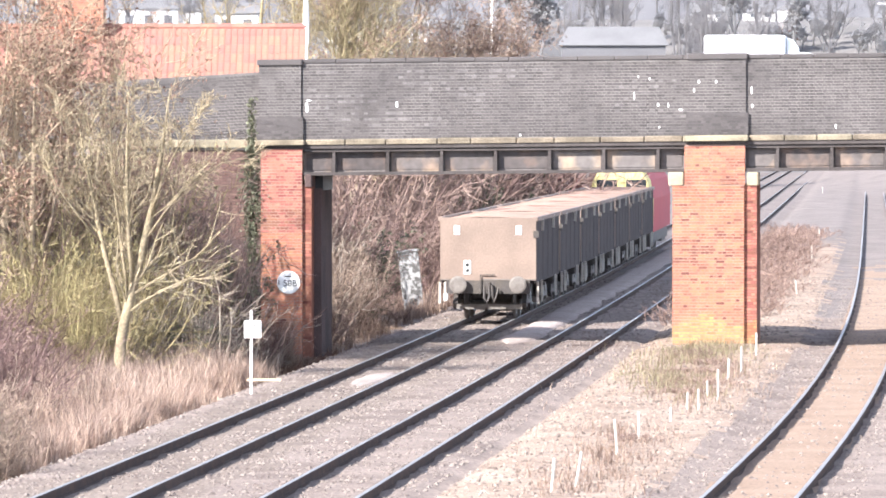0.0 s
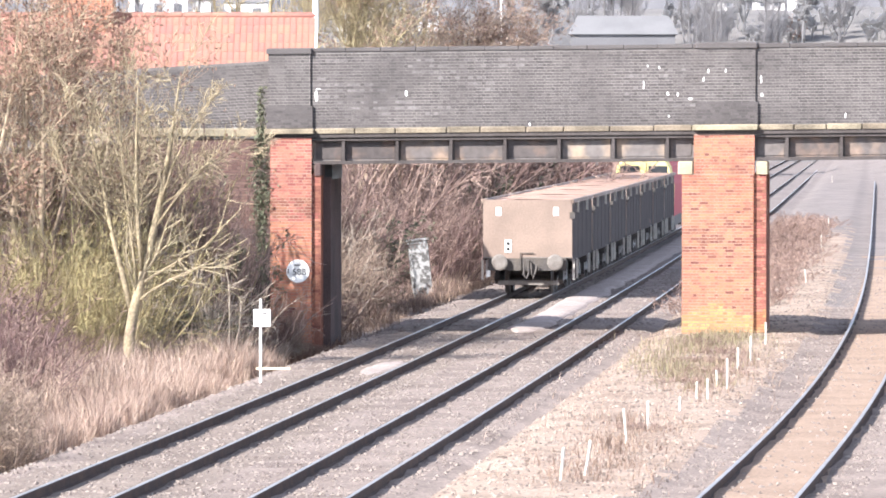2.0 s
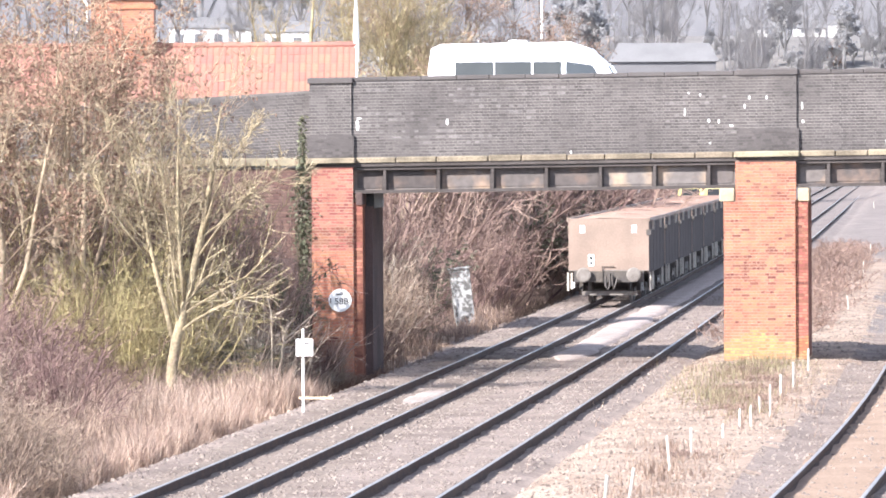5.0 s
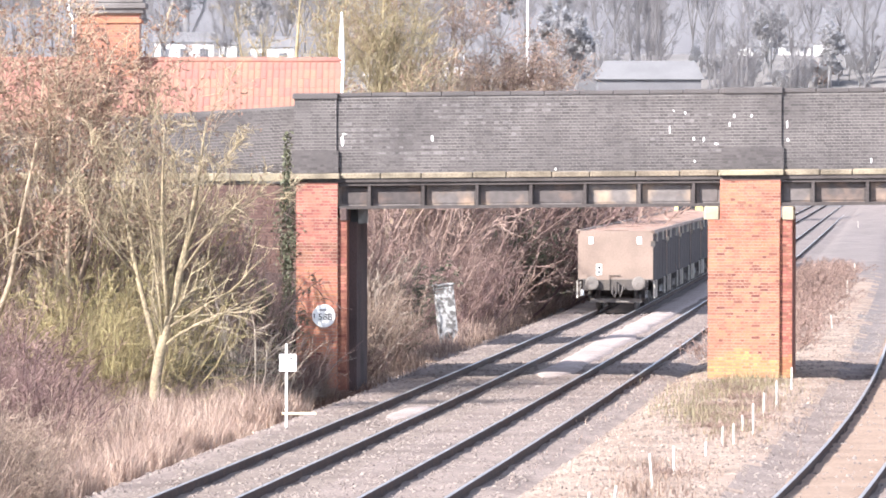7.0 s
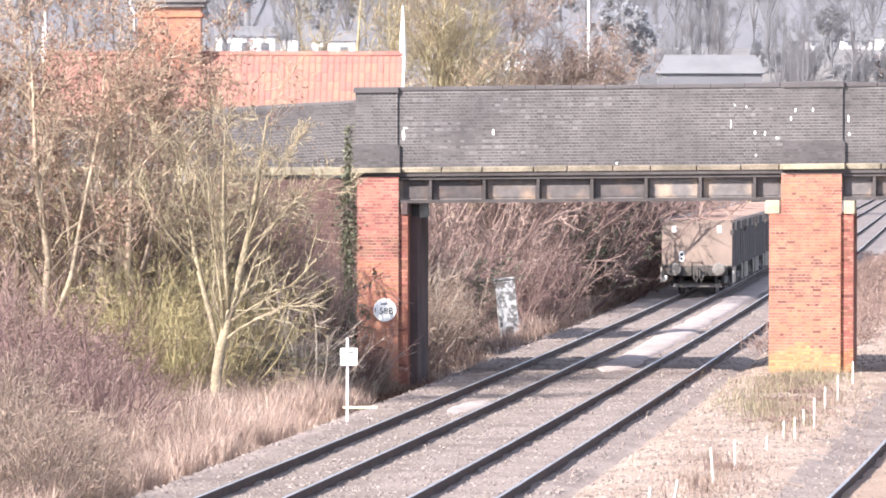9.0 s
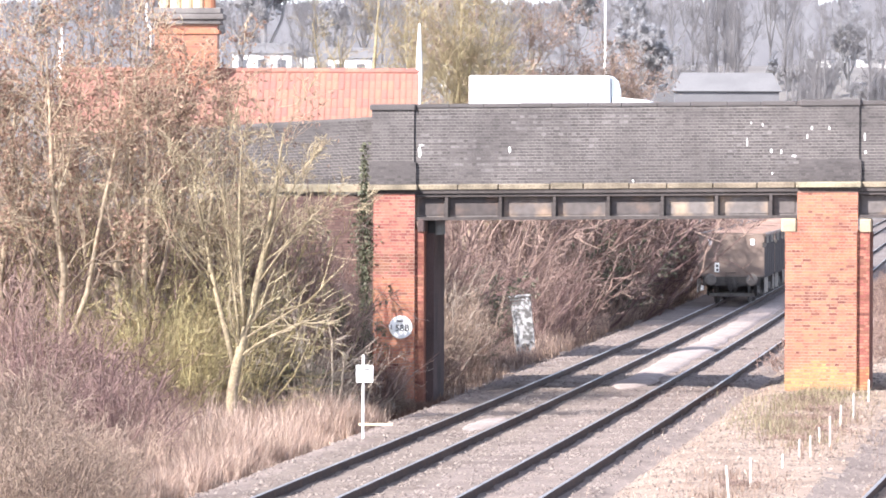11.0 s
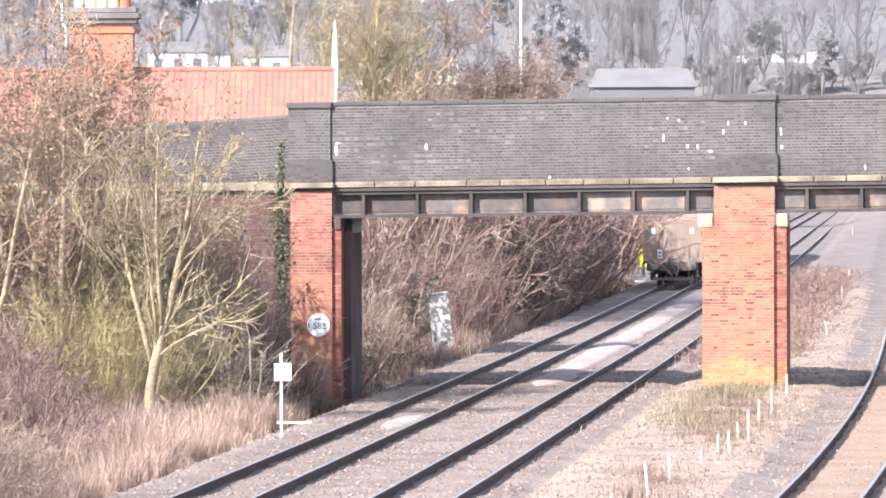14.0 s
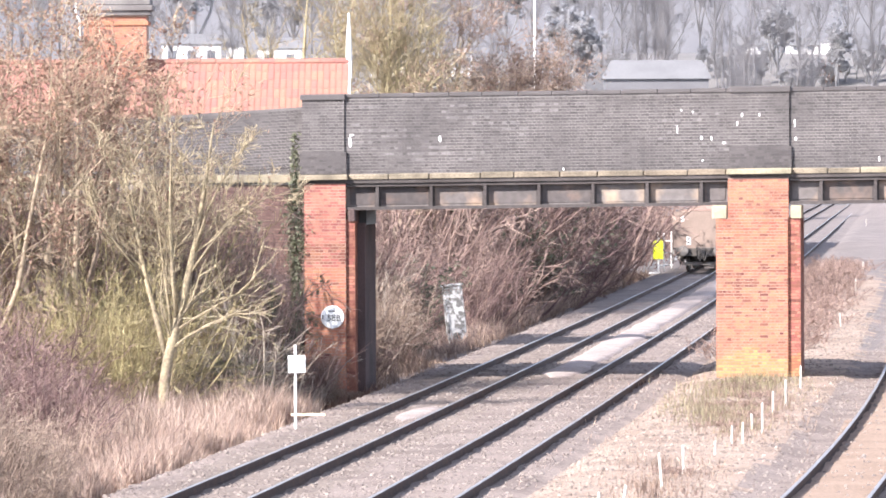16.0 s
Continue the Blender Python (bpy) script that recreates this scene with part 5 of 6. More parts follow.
for kind, x, y, sc, tall in (
    ("dark", -7.0, 157, 0.85, 1.6), ("dark", -9.0, 158, 1.2, 1.35), ("dark", -11.5, 158, 1.4, 1.3), ("dark", -14, 157, 1.4, 1.3), ("pale", -7.0, 150, 0.7, 0.9),
    ("brown", -7.0, 154, 0.9, 1.6), ("brown", -8.0, 155, 1.2, 1.45), ("red", -9.2, 156, 1.4, 1.4), ("brown", -10.5, 156, 1.4, 1.4), ("olive", -8.4, 156, 1.1, 1.45), ("red", -12, 155, 1.5, 1.4), ("olive", -11.2, 154, 1.3, 1.3), ("brown", -13.3, 154, 1.5, 1.4), ("red", -8.1, 151, 0.9, 1.1), ("brown", -9.2, 149, 0.9, 0.9), ("brown", -6.2, 158, 0.5, 2.0), ("olive", -6.6, 157, 0.6, 1.9),
    ("olive", -8.8, 147, 1.0, 0.95), ("olive", -9.8, 150, 1.2, 1.0), ("olive", -7.9, 150, 0.95, 1.0), ("olive", -10.8, 147, 0.9, 0.85), ("olive", -7.4, 153, 0.8, 1.3), ("pale", -8.6, 153, 1.0, 1.4), ("pale", -10.2, 151, 1.0, 1.3), ("pale", -11.8, 151, 1.0, 1.3),
    ("brown", -11.6, 144, 1.05, 0.9), ("brown", -12.6, 149, 1.3, 1.1), ("brown", -10.2, 153, 1.3, 1.2), ("brown", -8.2, 154, 1.2, 1.3), ("brown", -14, 143, 1.2, 1.0), ("brown", -9.8, 143.5, 0.7, 0.7),
    ("red", -10.9, 138, 0.95, 0.95), ("red", -12.2, 140, 1.1, 1.0), ("red", -10.2, 126, 0.8, 0.8), ("red", -9.8, 132, 0.75, 0.9), ("red", -13.2, 146, 1.2, 1.1), ("tan", -10.6, 118, 1.0, 1.1),
    ("fan", -6.4, 150.5, 0.95, 1.0), ("fan", -5.85, 149.5, 1.05, 1.0), ("red", -11.6, 131, 0.9, 0.8), ("pale", -11.2, 128, 0.7, 0.7), ("brown", -10.4, 134, 0.8, 0.8), ("red", -9.0, 125, 0.75, 1.3), ("dark", -6.6, 149.5, 0.7, 0.75), ("pale", -12.4, 134, 0.8, 0.8),
    ("red", -8.6, 136, 0.32, 0.7), ("brown", -7.8, 138, 0.28, 0.7), ("brown", -9.2, 128, 0.36, 0.7), ("red", -8.2, 125, 0.3, 0.6), ("pale", -8.9, 131, 0.3, 0.9), ("brown", -8.6, 117, 0.34, 0.7), ("red", -9.4, 114, 0.4, 0.7), ("pale", -7.6, 134, 0.28, 0.8), ("brown", -6.8, 142, 0.28, 0.8), ("red", -9.0, 108, 0.34, 0.7), ("pale", -5.3, 156.5, 0.28, 0.9), ("pale", -9.8, 118, 0.4, 1.0), ("brown", -5.9, 152, 0.3, 0.9), ("pale", -4.35, 155, 0.26, 0.9), ("pale", -4.0, 157, 0.22, 0.8), ("brown", -5.75, 158.6, 0.5, 2.3), ("pale", -6.0, 157.6, 0.55, 1.8), ("pale", -7.3, 154, 0.9, 1.4), ("pale", -6.5, 153, 0.55, 1.3), ("pale", -7.8, 148, 0.7, 1.1), ("tan", -9.4, 112, 0.85, 1.0), ("tan", -9.7, 108, 0.9, 1.0), ("red", -9.5, 118, 0.5, 0.9), ("tan", -8.7, 104, 0.85, 0.9), ("tan", -8.6, 108.5, 0.8, 0.9), ("tan", -8.6, 112.5, 0.62, 0.85), ("tan", -7.7, 106, 0.5, 0.8), ("tan", -3.75, 158.2, 0.28, 0.5), ("brown", -4.35, 157.5, 0.26, 0.5), ("tan", -4.9, 156.5, 0.34, 0.9), ("red", -4.45, 156.8, 0.34, 1.7), ("tan", -4.1, 157.2, 0.3, 1.8), ("dark", -5.9, 156.5, 0.55, 1.5), ("brown", -6.4, 153.5, 0.9, 1.0), ("red", -5.2, 154.5, 0.45, 1.3), ("fan", -5.1, 152.5, 0.6, 1.0), ("olive", -7.0, 151.5, 0.6, 0.9), ("olive", -8.3, 144.5, 0.8, 1.0), ("olive", -9.3, 145.5, 0.9, 1.05),
):
    plant(kind, x, y, sc, random.uniform(0, 360), tall)

# brambles and scrub along the cess beyond the bridge: upright stems first, then rounded thickets with a dark gap
def scrub(kind, y, dx, sc, tall=1.0):
    plant(kind, rail_a(y) + dx, y, sc, random.uniform(0, 360), tall)


for y, dx, kind, sc, tall in (
    (166, -4.0, "brown", 0.5, 0.8), (168, -3.7, "tan", 0.5, 0.9), (171, -3.9, "brown", 0.6, 0.8), (174, -3.7, "red", 0.5, 0.9), (176, -4.6, "tan", 0.9, 1.2), (179, -4.3, "fan", 0.95, 1.2), (180, -5.4, "tan", 1.1, 1.3), (183, -4.4, "tan", 0.9, 1.25), (185, -5.2, "fan", 1.1, 1.2), (187, -4.2, "brown", 0.6, 0.8), (190, -4.6, "tan", 0.9, 1.2), (192, -4.4, "dark", 0.5, 0.7), (194, -6.2, "brown", 1.1, 1.1), (197, -6.8, "tan", 1.1, 1.2), (200, -5.8, "dark", 0.8, 0.9), (204, -7.0, "brown", 1.2, 1.1), (212, -5.4, "red", 0.8, 0.9), (208, -6.4, "dark", 1.0, 0.9),
    (216, -4.9, "brown", 1.0, 1.0), (219, -4.6, "red", 1.05, 1.0), (222, -4.4, "brown", 1.1, 1.05), (225, -4.7, "red", 1.1, 1.0), (221, -6.4, "brown", 1.3, 1.0), (228, -5.2, "brown", 1.2, 1.0), (214, -6.6, "red", 1.2, 1.0),
    # dark ivy bushes stand in for the deep shade of the gap
    (236, -6.2, "dark", 1.5, 1.1), (240, -5.6, "dark", 1.3, 1.1), (244, -5.9, "dark", 1.4, 1.1), (249, -5.6, "dark", 1.3, 1.0),
    (258, -4.2, "brown", 0.9, 0.9), (262, -4.5, "red", 1.1, 0.9), (267, -4.2, "brown", 1.0, 0.9), (272, -4.6, "brown", 1.1, 0.9), (278, -4.4, "red", 1.0, 0.85), (284, -4.5, "brown", 0.95, 0.85), (290, -4.6, "brown", 0.9, 0.8), (296, -4.8, "red", 0.8, 0.8), (303, -4.8, "brown", 0.75, 0.75), (310, -5.0, "brown", 0.7, 0.75),
    (334, -5.6, "brown", 1.1, 0.9), (342, -4.6, "red", 1.0, 0.9), (352, -4.6, "brown", 1.1, 0.9), (364, -4.8, "brown", 1.1, 0.9), (378, -5.0, "red", 1.1, 0.9), (394, -5.2, "brown", 1.2, 0.9), (412, -5.4, "brown", 1.2, 0.9), (432, -5.8, "brown", 1.3, 0.9),
):
    scrub(kind, y, dx, sc, tall)
for i in range(26):
    y = 178 + i * 7
    scrub(("brown", "red", "brown", "dark")[i % 4], y, -8.6 - random.uniform(0, 2.0), random.uniform(1.3, 1.6), 0.8)
    if y > 206:
        scrub("brown", y + 3, -11.4 - random.uniform(0, 2.5), random.uniform(1.4, 1.7), 0.78)
# added tall belt, tops unseen, keeps the sun off the line further out
for y, dx, sc in ((222, -8.8, 2.1), (229, -7.2, 2.2), (234, -6.6, 2.2), (239, -6.4, 2.3), (244, -6.6, 2.2), (249, -6.2, 2.3), (254, -6.4, 2.3), (259, -6.2, 2.3), (264, -7.3, 2.3), (269, -7.1, 2.4), (274, -7.3, 2.3), (279, -7.1, 2.4), (284, -7.3, 2.4), (289, -7.1, 2.4), (294, -7.4, 2.4), (299, -7.3, 2.4), (304, -7.6, 2.4), (310, -8.1, 2.4), (317, -8.7, 2.4), (325, -9.1, 2.4)):
    scrub(("brown", "brown", "red")[int(y) % 3], y, dx, sc, 1.1)
# more tall growth added close to the line to shade the passing train
for i in range(14):
    y = 246 + i * 4
    scrub(("brown", "dark", "red")[i % 3], y, -5.3 - 0.9 * (i % 2), 1.45, 1.72)
# bare trees added among the belt to thicken its shade
for y, dx in ((226, -7.4), (233, -6.6), (241, -6.2), (248, -5.9), (256, -6.0), (263, -6.7), (271, -6.8), (278, -6.7), (286, -6.8), (293, -6.9), (301, -7.1), (312, -7.7)):
    ob = copy_thing(hedge_tree, pose(rail_a(y) + dx, y, -0.4, 0, 0, random.uniform(0, 360)))
    ob.scale = (1.15, 1.15, 1.03)

# small undergrowth on the bank under the bridge and beyond the pier
SCRUB = bush(41, "shrub", "low brown dead weeds on the bank between the lines", 2.2, 0.7, 90, T_BROWN, (5, 3), thick=0.008)
first = True
for i in range(22):
    y = 178 + i * 6.5
    x = rail_a(y) + SECOND + GAUGE + 2.1 + (i % 3) * 0.35
    if x > rail_e(y) - 1.2:
        x = rail_e(y) - 1.4
    ob = SCRUB if first else copy_thing(SCRUB, pose(0, 0, 0))
    ob.matrix_basis = pose(x, y, ground_height(x, y), 0, 0, random.uniform(0, 360))
    ob.scale = (1.2, 1.4, 0.95)
    first = False
for x, y, s in ((6.4, 147, 0.5), (6.2, 152, 0.5), (5.9, 142, 0.45), (5.6, 136, 0.45), (5.2, 131, 0.4), (6.7, 156, 0.4), (3.4, 112, 0.35)):
    ob = copy_thing(SCRUB, pose(x, y, ground_height(x, y), 0, 0, random.uniform(0, 360)))
    ob.scale = (s, s * 2, s * 0.6)


# grasses and weeds
def blades(name, label, seed, n, place, height, material, width=0.012):
    """Upright bent blades; place(r, n) gives x and y."""
    r = np.random.default_rng(seed)
    x, y = place(r, n)
    z = np.array([ground_height(float(a), float(b)) - 0.03 for a, b in zip(x, y)])
    tuft = np.array([0.75 + 0.9 * noise.noise(Vector((a * 1.3, b * 0.6, 6.6))) for a, b in zip(x, y)])
    h = height * np.maximum(tuft, 0.15) * (0.35 + 0.9 * r.random(len(x)))
    lean = 0.28 * r.normal(size=(len(x), 2))
    ang = r.random(len(x)) * 6.283
    w = np.stack([np.cos(ang), np.sin(ang)], 1) * width
    v = []
    for t, k in ((0, 1.0), (0.55, 0.8), (1.0, 0.15)):
        c = np.stack([x + lean[:, 0] * h * t * t, y + lean[:, 1] * h * t * t, z + h * t], 1)
        for s in (-1, 1):
            q = c.copy()
            q[:, :2] += s * w * k
            v.append(q)
    v = np.stack(v, 1).reshape(-1, 3)
    f = (np.array([(0, 1, 3, 2), (2, 3, 5, 4)])[None] + 6 * np.arange(len(x))[:, None, None]).reshape(-1, 4)
    me = bpy.data.meshes.new(name)
    me.from_pydata(v.tolist(), [], f.tolist())
    me.materials.append(material)
    return tagged(new(name, me), label, "grass", kind="stuff")


def left_verge(lo, hi, near, far):
    def place(r, n):
        y = lo + (hi - lo) * r.random(n)
        c = r.random(n) ** 1.2
        a = np.interp(y, LONG, MAIN) - near - (far - near) * c
        keep = np.array([noise.noise(Vector((p * 0.7, q * 0.35, 2))) > -0.28 for p, q in zip(a, y)])
        return a[keep], y[keep]
    return place


def patch(spots):
    def place(r, n):
        i = r.integers(0, len(spots), n)
        s = np.array(spots)[i]
        return s[:, 0] + r.normal(size=n) * s[:, 2], s[:, 1] + r.normal(size=n) * s[:, 3]
    return place


blades("dry_grass", "tall dry straw-coloured grass on the verge", 51, 42000, left_verge(98, 152, 2.5, 7.0), 0.74, G_STRAW, 0.009)
blades("dead_weeds", "brown dead weed stems on the verge", 52, 15000, left_verge(98, 156, 3.4, 9.0), 0.95, G_BROWN, 0.009)
blades("pale_grass", "clumps of bleached grass along the ballast edge", 57, 16000, left_verge(98, 152, 2.4, 5.6), 0.66, G_PALE, 0.008)
blades("pale_tufts", "tall bleached tufts before the bushes", 60, 7000, left_verge(130, 154, 2.7, 5.4), 0.95, G_PALE, 0.008)
blades("cess_grass", "short dry grass beyond the bridge", 53, 14000, left_verge(196, 300, 2.9, 5.2), 0.62, G_STRAW)
blades("cess_weeds", "low brown weeds at the foot of the scrub", 59, 9000, left_verge(163, 330, 2.6, 4.4), 0.36, G_BROWN, 0.012)
blades("dead_bracken", "dark brown dead bracken heaped at the abutment foot", 58, 3600, patch([(-4.0, 157.5, 0.4, 1.5), (-3.5, 159, 0.3, 1.2), (-4.6, 155.5, 0.4, 1.5), (-3.3, 163, 0.3, 2.5), (-5.4, 154, 0.5, 2)]), 0.34, G_BRACKEN, 0.01)
blades("bank_weeds", "thin greenish weeds at the foot of the pier", 54, 3800, patch([(6.3, 152, 0.7, 4.0), (6.8, 157, 0.6, 1.5), (5.3, 143, 0.6, 4.5), (5.0, 135, 0.5, 4)]), 0.28, G_GREEN, 0.008)
blades("bank_dead_weeds", "brown dead weeds on the sandy bank", 55, 4200, patch([(6.0, 141, 0.45, 5), (5.0, 131, 0.4, 4), (5.6, 136, 0.7, 5), (3.3, 111, 0.5, 3), (2.2, 99, 0.5, 3), (6.4, 147, 0.7, 5), (2.8, 104, 0.4, 2)]), 0.24, G_BROWN, 0.008)
blades("bank_straw", "sparse straw over the sandy bank", 56, 1300, patch([(3.5, 125, 1.0, 12), (2.4, 110, 0.8, 8), (4.8, 150, 1.0, 8)]), 0.14, G_STRAW, 0.008)


# ivy on the wing wall beside the pilaster
def ivy():
    r = np.random.default_rng(61)
    o = thing("ivy", "dark green ivy climbing beside the brick pilaster", "ivy", m=BM @ pose(-5.0, 0.42, 0))
    z = np.where(r.random(2400) < 0.85, 1.2 + 3.7 * r.random(2400), 4.9 + 1.4 * r.random(2400) ** 1.5)
    x = r.normal(size=2400) * (0.05 + 0.10 * np.exp(-((z - 3.8) / 1.2) ** 2)) + 0.02
    y = -0.06 * np.abs(r.normal(size=2400)) - 0.36
    put("foliage", leaf_mesh("foliage", r, np.stack([x, y, z], 1), 0.05, L_IVY), o)["kind"] = "stuff"
    Shape().tube([(0.1, -0.3, -0.6), (0.05, -0.36, 2.0), (0.03, -0.36, 4.2), (0.0, -0.36, 6.0)], [0.05, 0.04, 0.03, 0.01], 6).ob("stem", T_BROWN, o)


ivy()

# the yellow-twigged and copper-leaved trees behind the bridge
tree(71, "leafless tree with yellow-green twigs behind the bridge", [
    ([(0, 0, -0.5), (0.1, 0, 3), (0.0, 0, 6), (0.3, 0, 9), (0.4, 0, 12.2)], [0.2, 0.17, 0.13, 0.08, 0.02]),
    ([(0.05, 0, 2.5), (-0.9, 0.3, 5), (-1.6, 0.3, 8), (-1.9, 0.2, 11)], [0.11, 0.09, 0.06, 0.015]),
    ([(0.05, 0, 3.5), (0.9, -0.3, 6), (1.3, -0.2, 8.5), (1.7, -0.2, 11.5)], [0.1, 0.08, 0.06, 0.015]),
    ([(0.0, 0, 4.5), (0.5, 0.3, 7), (0.7, 0.4, 9.5), (0.9, 0.4, 12)], [0.09, 0.07, 0.05, 0.015]),
], T_YELLOW, T_YELLOW, (26, 11, 6), 1500, L_COPPER, 0.05, ratios=(0.38, 0.5, 0.55), lift=0.07).matrix_basis = pose(-4.15, 247, 0)
copper = tree(72, "spreading tree with clinging copper-brown leaves behind the bridge", [
    ([(0, 0, -0.5), (0.1, 0, 2.5), (0.2, 0, 5), (0.6, 0, 7.4), (0.9, 0, 9.3)], [0.18, 0.15, 0.11, 0.07, 0.02]),
    ([(0.05, 0, 2.5), (1.2, 0.2, 4.8), (2.2, 0.3, 6.6), (3.0, 0.2, 8.2)], [0.1, 0.08, 0.05, 0.015]),
    ([(0.05, 0, 2.2), (-1.0, -0.3, 4.8), (-1.6, -0.2, 7.0), (-2.0, -0.2, 9.6)], [0.1, 0.08, 0.05, 0.015]),
    ([(0.1, 0, 3.5), (1.9, 0, 5.6), (3.2, 0, 6.8), (4.2, 0, 7.6)], [0.08, 0.06, 0.04, 0.012]),
], T_COPPER, T_COPPER, (22, 10, 6), 7000, L_COPPER, 0.05, ratios=(0.4, 0.5, 0.55))
copper.matrix_basis = pose(-1.9, 250, 0)
copper.scale = (1.14, 1.14, 1.12)
tree(73, "leafless tree behind the tiled house", [
    ([(0, 0, -0.5), (0.1, 0, 4), (0.0, 0, 8), (0.3, 0, 12.5)], [0.22, 0.18, 0.11, 0.02]),
    ([(0.05, 0, 3), (-1.2, 0.3, 6), (-2.0, 0.3, 9), (-2.4, 0.2, 11.5)], [0.11, 0.09, 0.06, 0.015]),
    ([(0.05, 0, 4), (1.2, -0.3, 7), (1.8, -0.2, 9.5), (2.2, -0.2, 12)], [0.1, 0.08, 0.06, 0.015]),
], T_YELLOW, T_YELLOW, (16, 8, 4), ratios=(0.38, 0.45, 0.5)).matrix_basis = pose(-7.5, 252, 0)

young = tree(74, "young tree with clinging pinkish dead leaves below the ridge", [
    ([(0, 0, -0.5), (0.05, 0, 2.5), (0.0, 0, 5), (0.1, 0, 7.5), (0.1, 0, 9.6)], [0.1, 0.09, 0.07, 0.045, 0.012]),
    ([(0.03, 0, 3), (-0.4, 0.1, 5), (-0.5, 0.1, 7.2), (-0.5, 0.1, 8.6)], [0.05, 0.04, 0.03, 0.01]),
    ([(0.03, 0, 3), (0.4, -0.1, 5), (0.5, -0.1, 7.2), (0.55, -0.1, 8.9)], [0.05, 0.04, 0.03, 0.01]),
], T_COPPER, T_COPPER, (12, 8, 5), 9000, L_COPPER, 0.07, ratios=(0.18, 0.4, 0.5), lift=0.15)
young.matrix_basis = pose(47.4, 855, ground_height(47.4, 855) - 3.4)
young.scale = (1.7, 1.7, 0.65)

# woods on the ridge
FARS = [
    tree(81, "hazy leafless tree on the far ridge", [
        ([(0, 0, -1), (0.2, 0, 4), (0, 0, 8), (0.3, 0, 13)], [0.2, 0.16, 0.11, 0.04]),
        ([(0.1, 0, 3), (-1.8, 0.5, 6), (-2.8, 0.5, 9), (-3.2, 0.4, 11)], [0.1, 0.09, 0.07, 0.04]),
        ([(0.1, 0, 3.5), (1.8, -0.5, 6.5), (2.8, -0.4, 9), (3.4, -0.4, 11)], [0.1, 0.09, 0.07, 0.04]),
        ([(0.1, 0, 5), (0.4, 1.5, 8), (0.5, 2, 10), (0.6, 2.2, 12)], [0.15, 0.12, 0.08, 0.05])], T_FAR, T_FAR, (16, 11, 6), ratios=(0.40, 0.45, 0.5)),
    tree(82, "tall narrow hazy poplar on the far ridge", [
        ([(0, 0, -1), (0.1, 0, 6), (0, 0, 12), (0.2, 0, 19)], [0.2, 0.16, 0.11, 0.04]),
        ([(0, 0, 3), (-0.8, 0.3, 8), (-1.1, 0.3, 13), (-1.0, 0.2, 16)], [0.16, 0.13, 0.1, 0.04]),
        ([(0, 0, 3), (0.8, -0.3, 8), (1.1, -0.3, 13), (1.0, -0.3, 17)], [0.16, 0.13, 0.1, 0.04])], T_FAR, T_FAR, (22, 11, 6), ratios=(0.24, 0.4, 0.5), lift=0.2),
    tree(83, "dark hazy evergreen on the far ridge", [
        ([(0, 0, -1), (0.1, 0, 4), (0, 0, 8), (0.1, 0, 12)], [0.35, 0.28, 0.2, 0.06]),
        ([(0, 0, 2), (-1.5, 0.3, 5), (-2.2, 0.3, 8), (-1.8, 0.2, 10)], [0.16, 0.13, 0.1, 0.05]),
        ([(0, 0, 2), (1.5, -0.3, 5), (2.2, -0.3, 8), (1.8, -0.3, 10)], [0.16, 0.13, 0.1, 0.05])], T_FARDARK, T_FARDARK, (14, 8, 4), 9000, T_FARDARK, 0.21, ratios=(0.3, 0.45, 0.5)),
]
FAR_USED = set()
rf = random.Random(17)


def far_tree(i, x, y, sc):
    m = pose(x, y, ground_height(x, y), 0, 0, rf.uniform(0, 360))
    if i in FAR_USED:
        ob = copy_thing(FARS[i], m)
    else:
        ob = FARS[i]
        ob.matrix_basis = m
        FAR_USED.add(i)
    ob.scale = (sc, sc, sc)


for row, (y, count, lo, hi, small, large) in enumerate(((580, 8, -45, 46, 0.5, 0.75), (720, 16, -58, 62, 0.55, 0.85), (840, 30, -72, 76, 0.75, 1.0), (980, 34, -86, 92, 0.8, 1.05))):
    for j in range(count):
        x = lo + (hi - lo) * (j + rf.uniform(0.1, 0.9)) / count
        yy = y + rf.uniform(-25, 25)
        if abs(x - rail_a(yy) - 5) < 9 and yy < 760:
            continue
        if abs(x - 15.2) < 9 and yy < 560:
            continue
        far_tree(rf.choice((0, 0, 0, 0, 1, 1, 2)), x, yy, rf.uniform(small, large))
for i, x, y, sc in ((2, 8.6, 640, 1.1), (2, -37.5, 800, 1.5), (1, 18, 700, 1.15), (1, 30.5, 720, 1.15), (1, 20.5, 720, 1.1), (1, 39, 760, 1.1)):
    far_tree(i, x, y, sc)
for j in range(44):
    far_tree(2, 29 + j * 0.8 + rf.uniform(-0.6, 0.6), 855 + rf.uniform(-15, 15), rf.uniform(0.2, 0.36))
tree_clean()


CROWNS = ((-80, 12, 4), (-55, 3.3, 7), (-33, 6, 3.5), (-20, 8, 4.5), (13, 6, 4.0), (22, 5, 1.2), (32.6, 4.2, 4.5), (38, 4, 3.0), (45, 3.5, 4.0), (56.6, 4.5, 4.2), (70, 9, 3.2), (90, 12, 3))


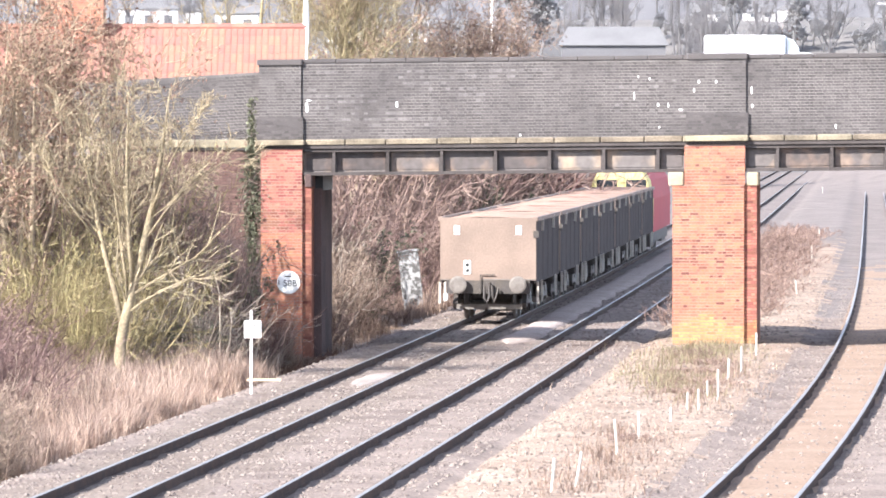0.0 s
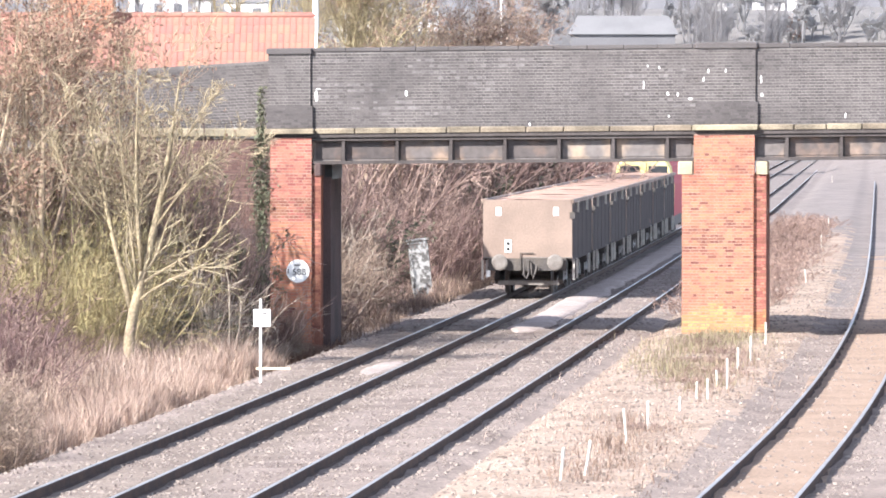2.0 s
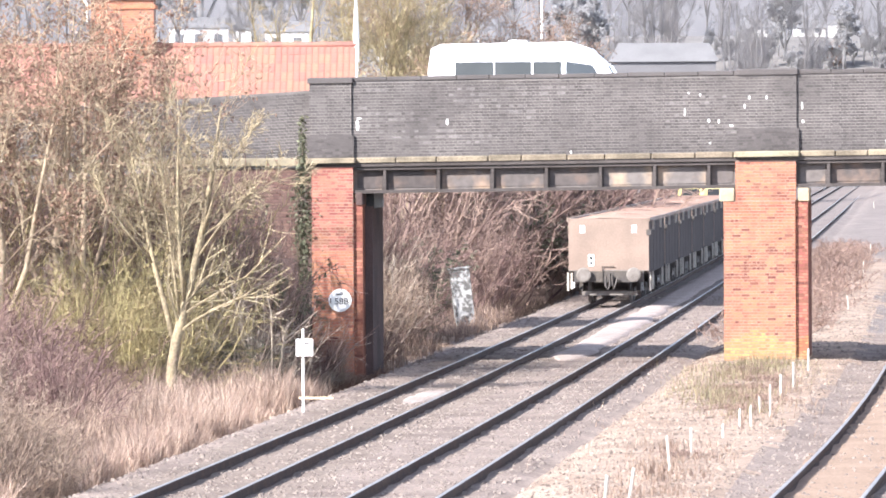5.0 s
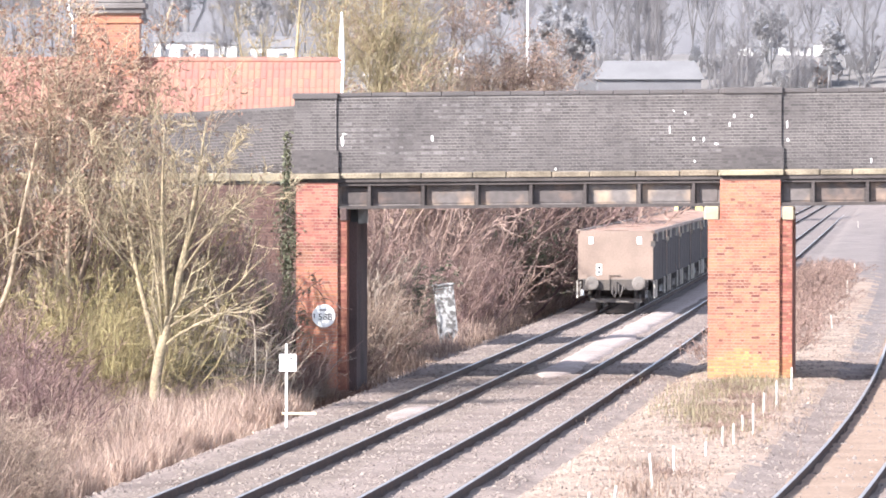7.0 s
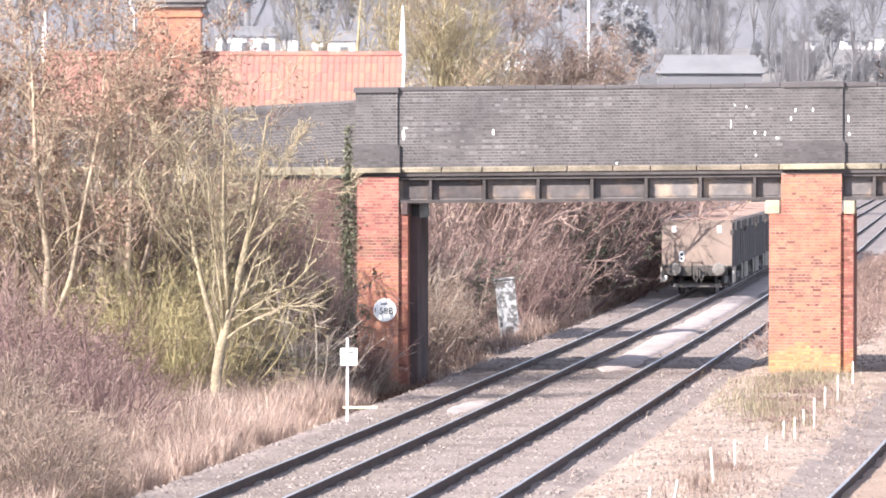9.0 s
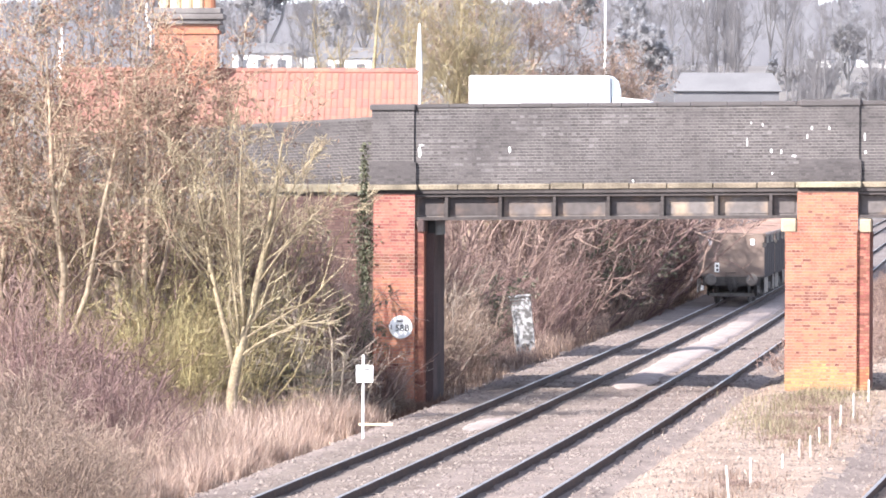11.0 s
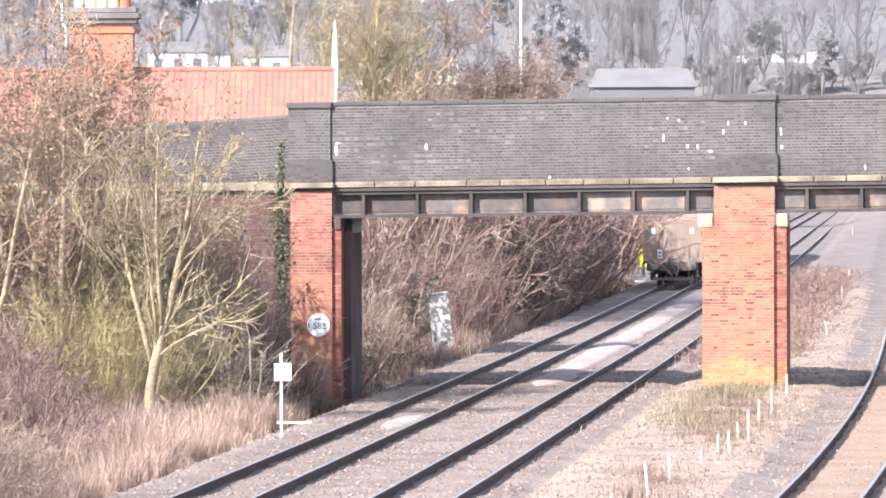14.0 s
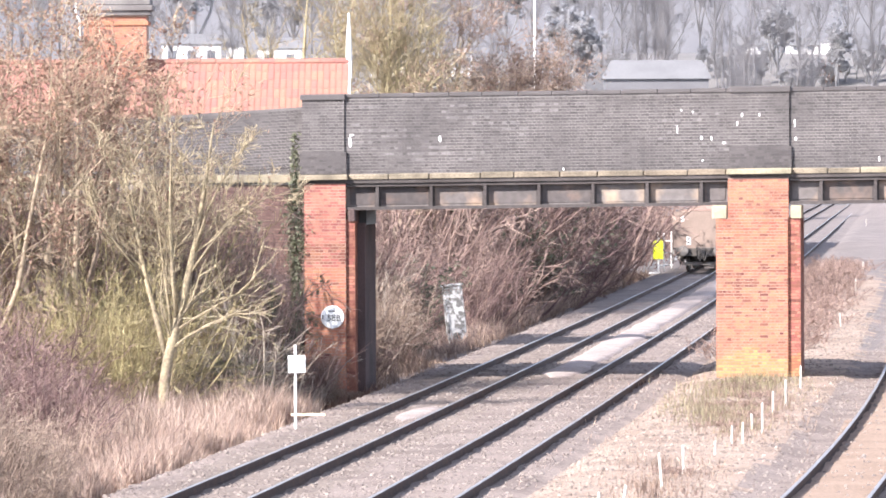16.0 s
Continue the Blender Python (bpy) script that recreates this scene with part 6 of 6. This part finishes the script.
def distant_ridge():
    """The misty skyline: a plain self-lit backdrop of distance closing the view."""
    m = bpy.data.materials.new("glowing_mist_backdrop")
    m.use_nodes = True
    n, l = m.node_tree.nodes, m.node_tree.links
    # emission gives the ridge its haze brightness; no lamp stands there
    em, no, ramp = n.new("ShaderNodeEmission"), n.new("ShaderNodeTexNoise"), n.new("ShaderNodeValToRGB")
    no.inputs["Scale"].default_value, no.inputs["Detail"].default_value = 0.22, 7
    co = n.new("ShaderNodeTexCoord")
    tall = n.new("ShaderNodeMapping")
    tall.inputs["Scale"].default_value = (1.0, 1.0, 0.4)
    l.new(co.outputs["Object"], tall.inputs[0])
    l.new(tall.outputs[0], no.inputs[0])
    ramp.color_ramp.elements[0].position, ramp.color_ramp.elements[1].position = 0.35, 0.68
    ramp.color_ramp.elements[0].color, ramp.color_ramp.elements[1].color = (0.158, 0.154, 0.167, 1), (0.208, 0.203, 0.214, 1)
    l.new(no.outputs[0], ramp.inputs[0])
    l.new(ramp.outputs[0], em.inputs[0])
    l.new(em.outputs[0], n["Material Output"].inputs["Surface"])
    vs = []
    xs = np.arange(-130, 150, 0.1)
    for x in xs:
        h = 36.2 + 0.8 * noise.noise(Vector((x * 0.2, 9, 0))) + 1.0 * noise.noise(Vector((x * 0.6, 2, 0))) + 0.9 * noise.noise(Vector((x * 1.9, 2, 0))) + 0.9 * noise.noise(Vector((x * 5.1, 2, 0)))
        for c, w, up in CROWNS:
            h += up * math.sqrt(max(0.0, 1 - ((x - c) / w) ** 2)) if w != 3.3 else up * max(0.0, 1 - abs(x - c) / w)
        vs += [(float(x), 1150.0, 10.0), (float(x), 1150.0, h)]
    fs = [(2 * i, 2 * i + 2, 2 * i + 3, 2 * i + 1) for i in range(len(xs) - 1)]
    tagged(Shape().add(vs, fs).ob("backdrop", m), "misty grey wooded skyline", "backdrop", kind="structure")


distant_ridge()


# ---- what moves ----
def tail_place(t):
    return 178.8 + 6.55 * t + 0.08 * t * t


def on_track(y, length):
    x0, x1 = rail_a(y) + GAUGE / 2, rail_a(y + length) + GAUGE / 2
    return pose(x0, y, 0, 0, 0, -math.degrees(math.atan2(x1 - x0, length)))


def motions():
    times = [0.5 * i for i in range(33)]
    for i, w in enumerate(WAGONS):
        walk(w, [(t, on_track(tail_place(t) + 12.0 * i, 11.4)) for t in times])
    walk(LOCO, [(t, on_track(tail_place(t) + 84.3, 20.9)) for t in times])
    # wheels of the tail wagon roll along
    steps = [i / 15 for i in range(241)]
    for ws in TAIL_SETS:
        y = ws.location.y
        walk(ws, [(t, pose(0, y, 0.44, -math.degrees((tail_place(t) - tail_place(0)) / 0.44) % 360)) for t in steps])
    lane = 4.1

    def drive(van, rows):
        walk(van, [(t, BM @ pose(u, lane, 5.502)) for t, u in rows])

    drive(VAN_A, [(0, 6.65), (1, 12.35), (2, 18.05), (4, 29.0), (6, 38.5), (8, 45.0), (10, 48.0), (16, 50.0)])
    drive(VAN_B, [(0, -47.4), (1, -38.4), (3, -20.2), (5, -2.0), (5.5, 2.5), (6, 7.1), (7, 16.2), (8, 25.3), (10, 40.5), (12, 52.0), (16, 62.0)])
    drive(VAN_C, [(0, -66.35), (3, -55.85), (6, -42.35), (9, -21.85), (10, -12.35), (11, -2.55), (11.5, 0.80), (12, 3.90), (13, 10.05), (14, 16.25), (16, 28.65)])


motions()
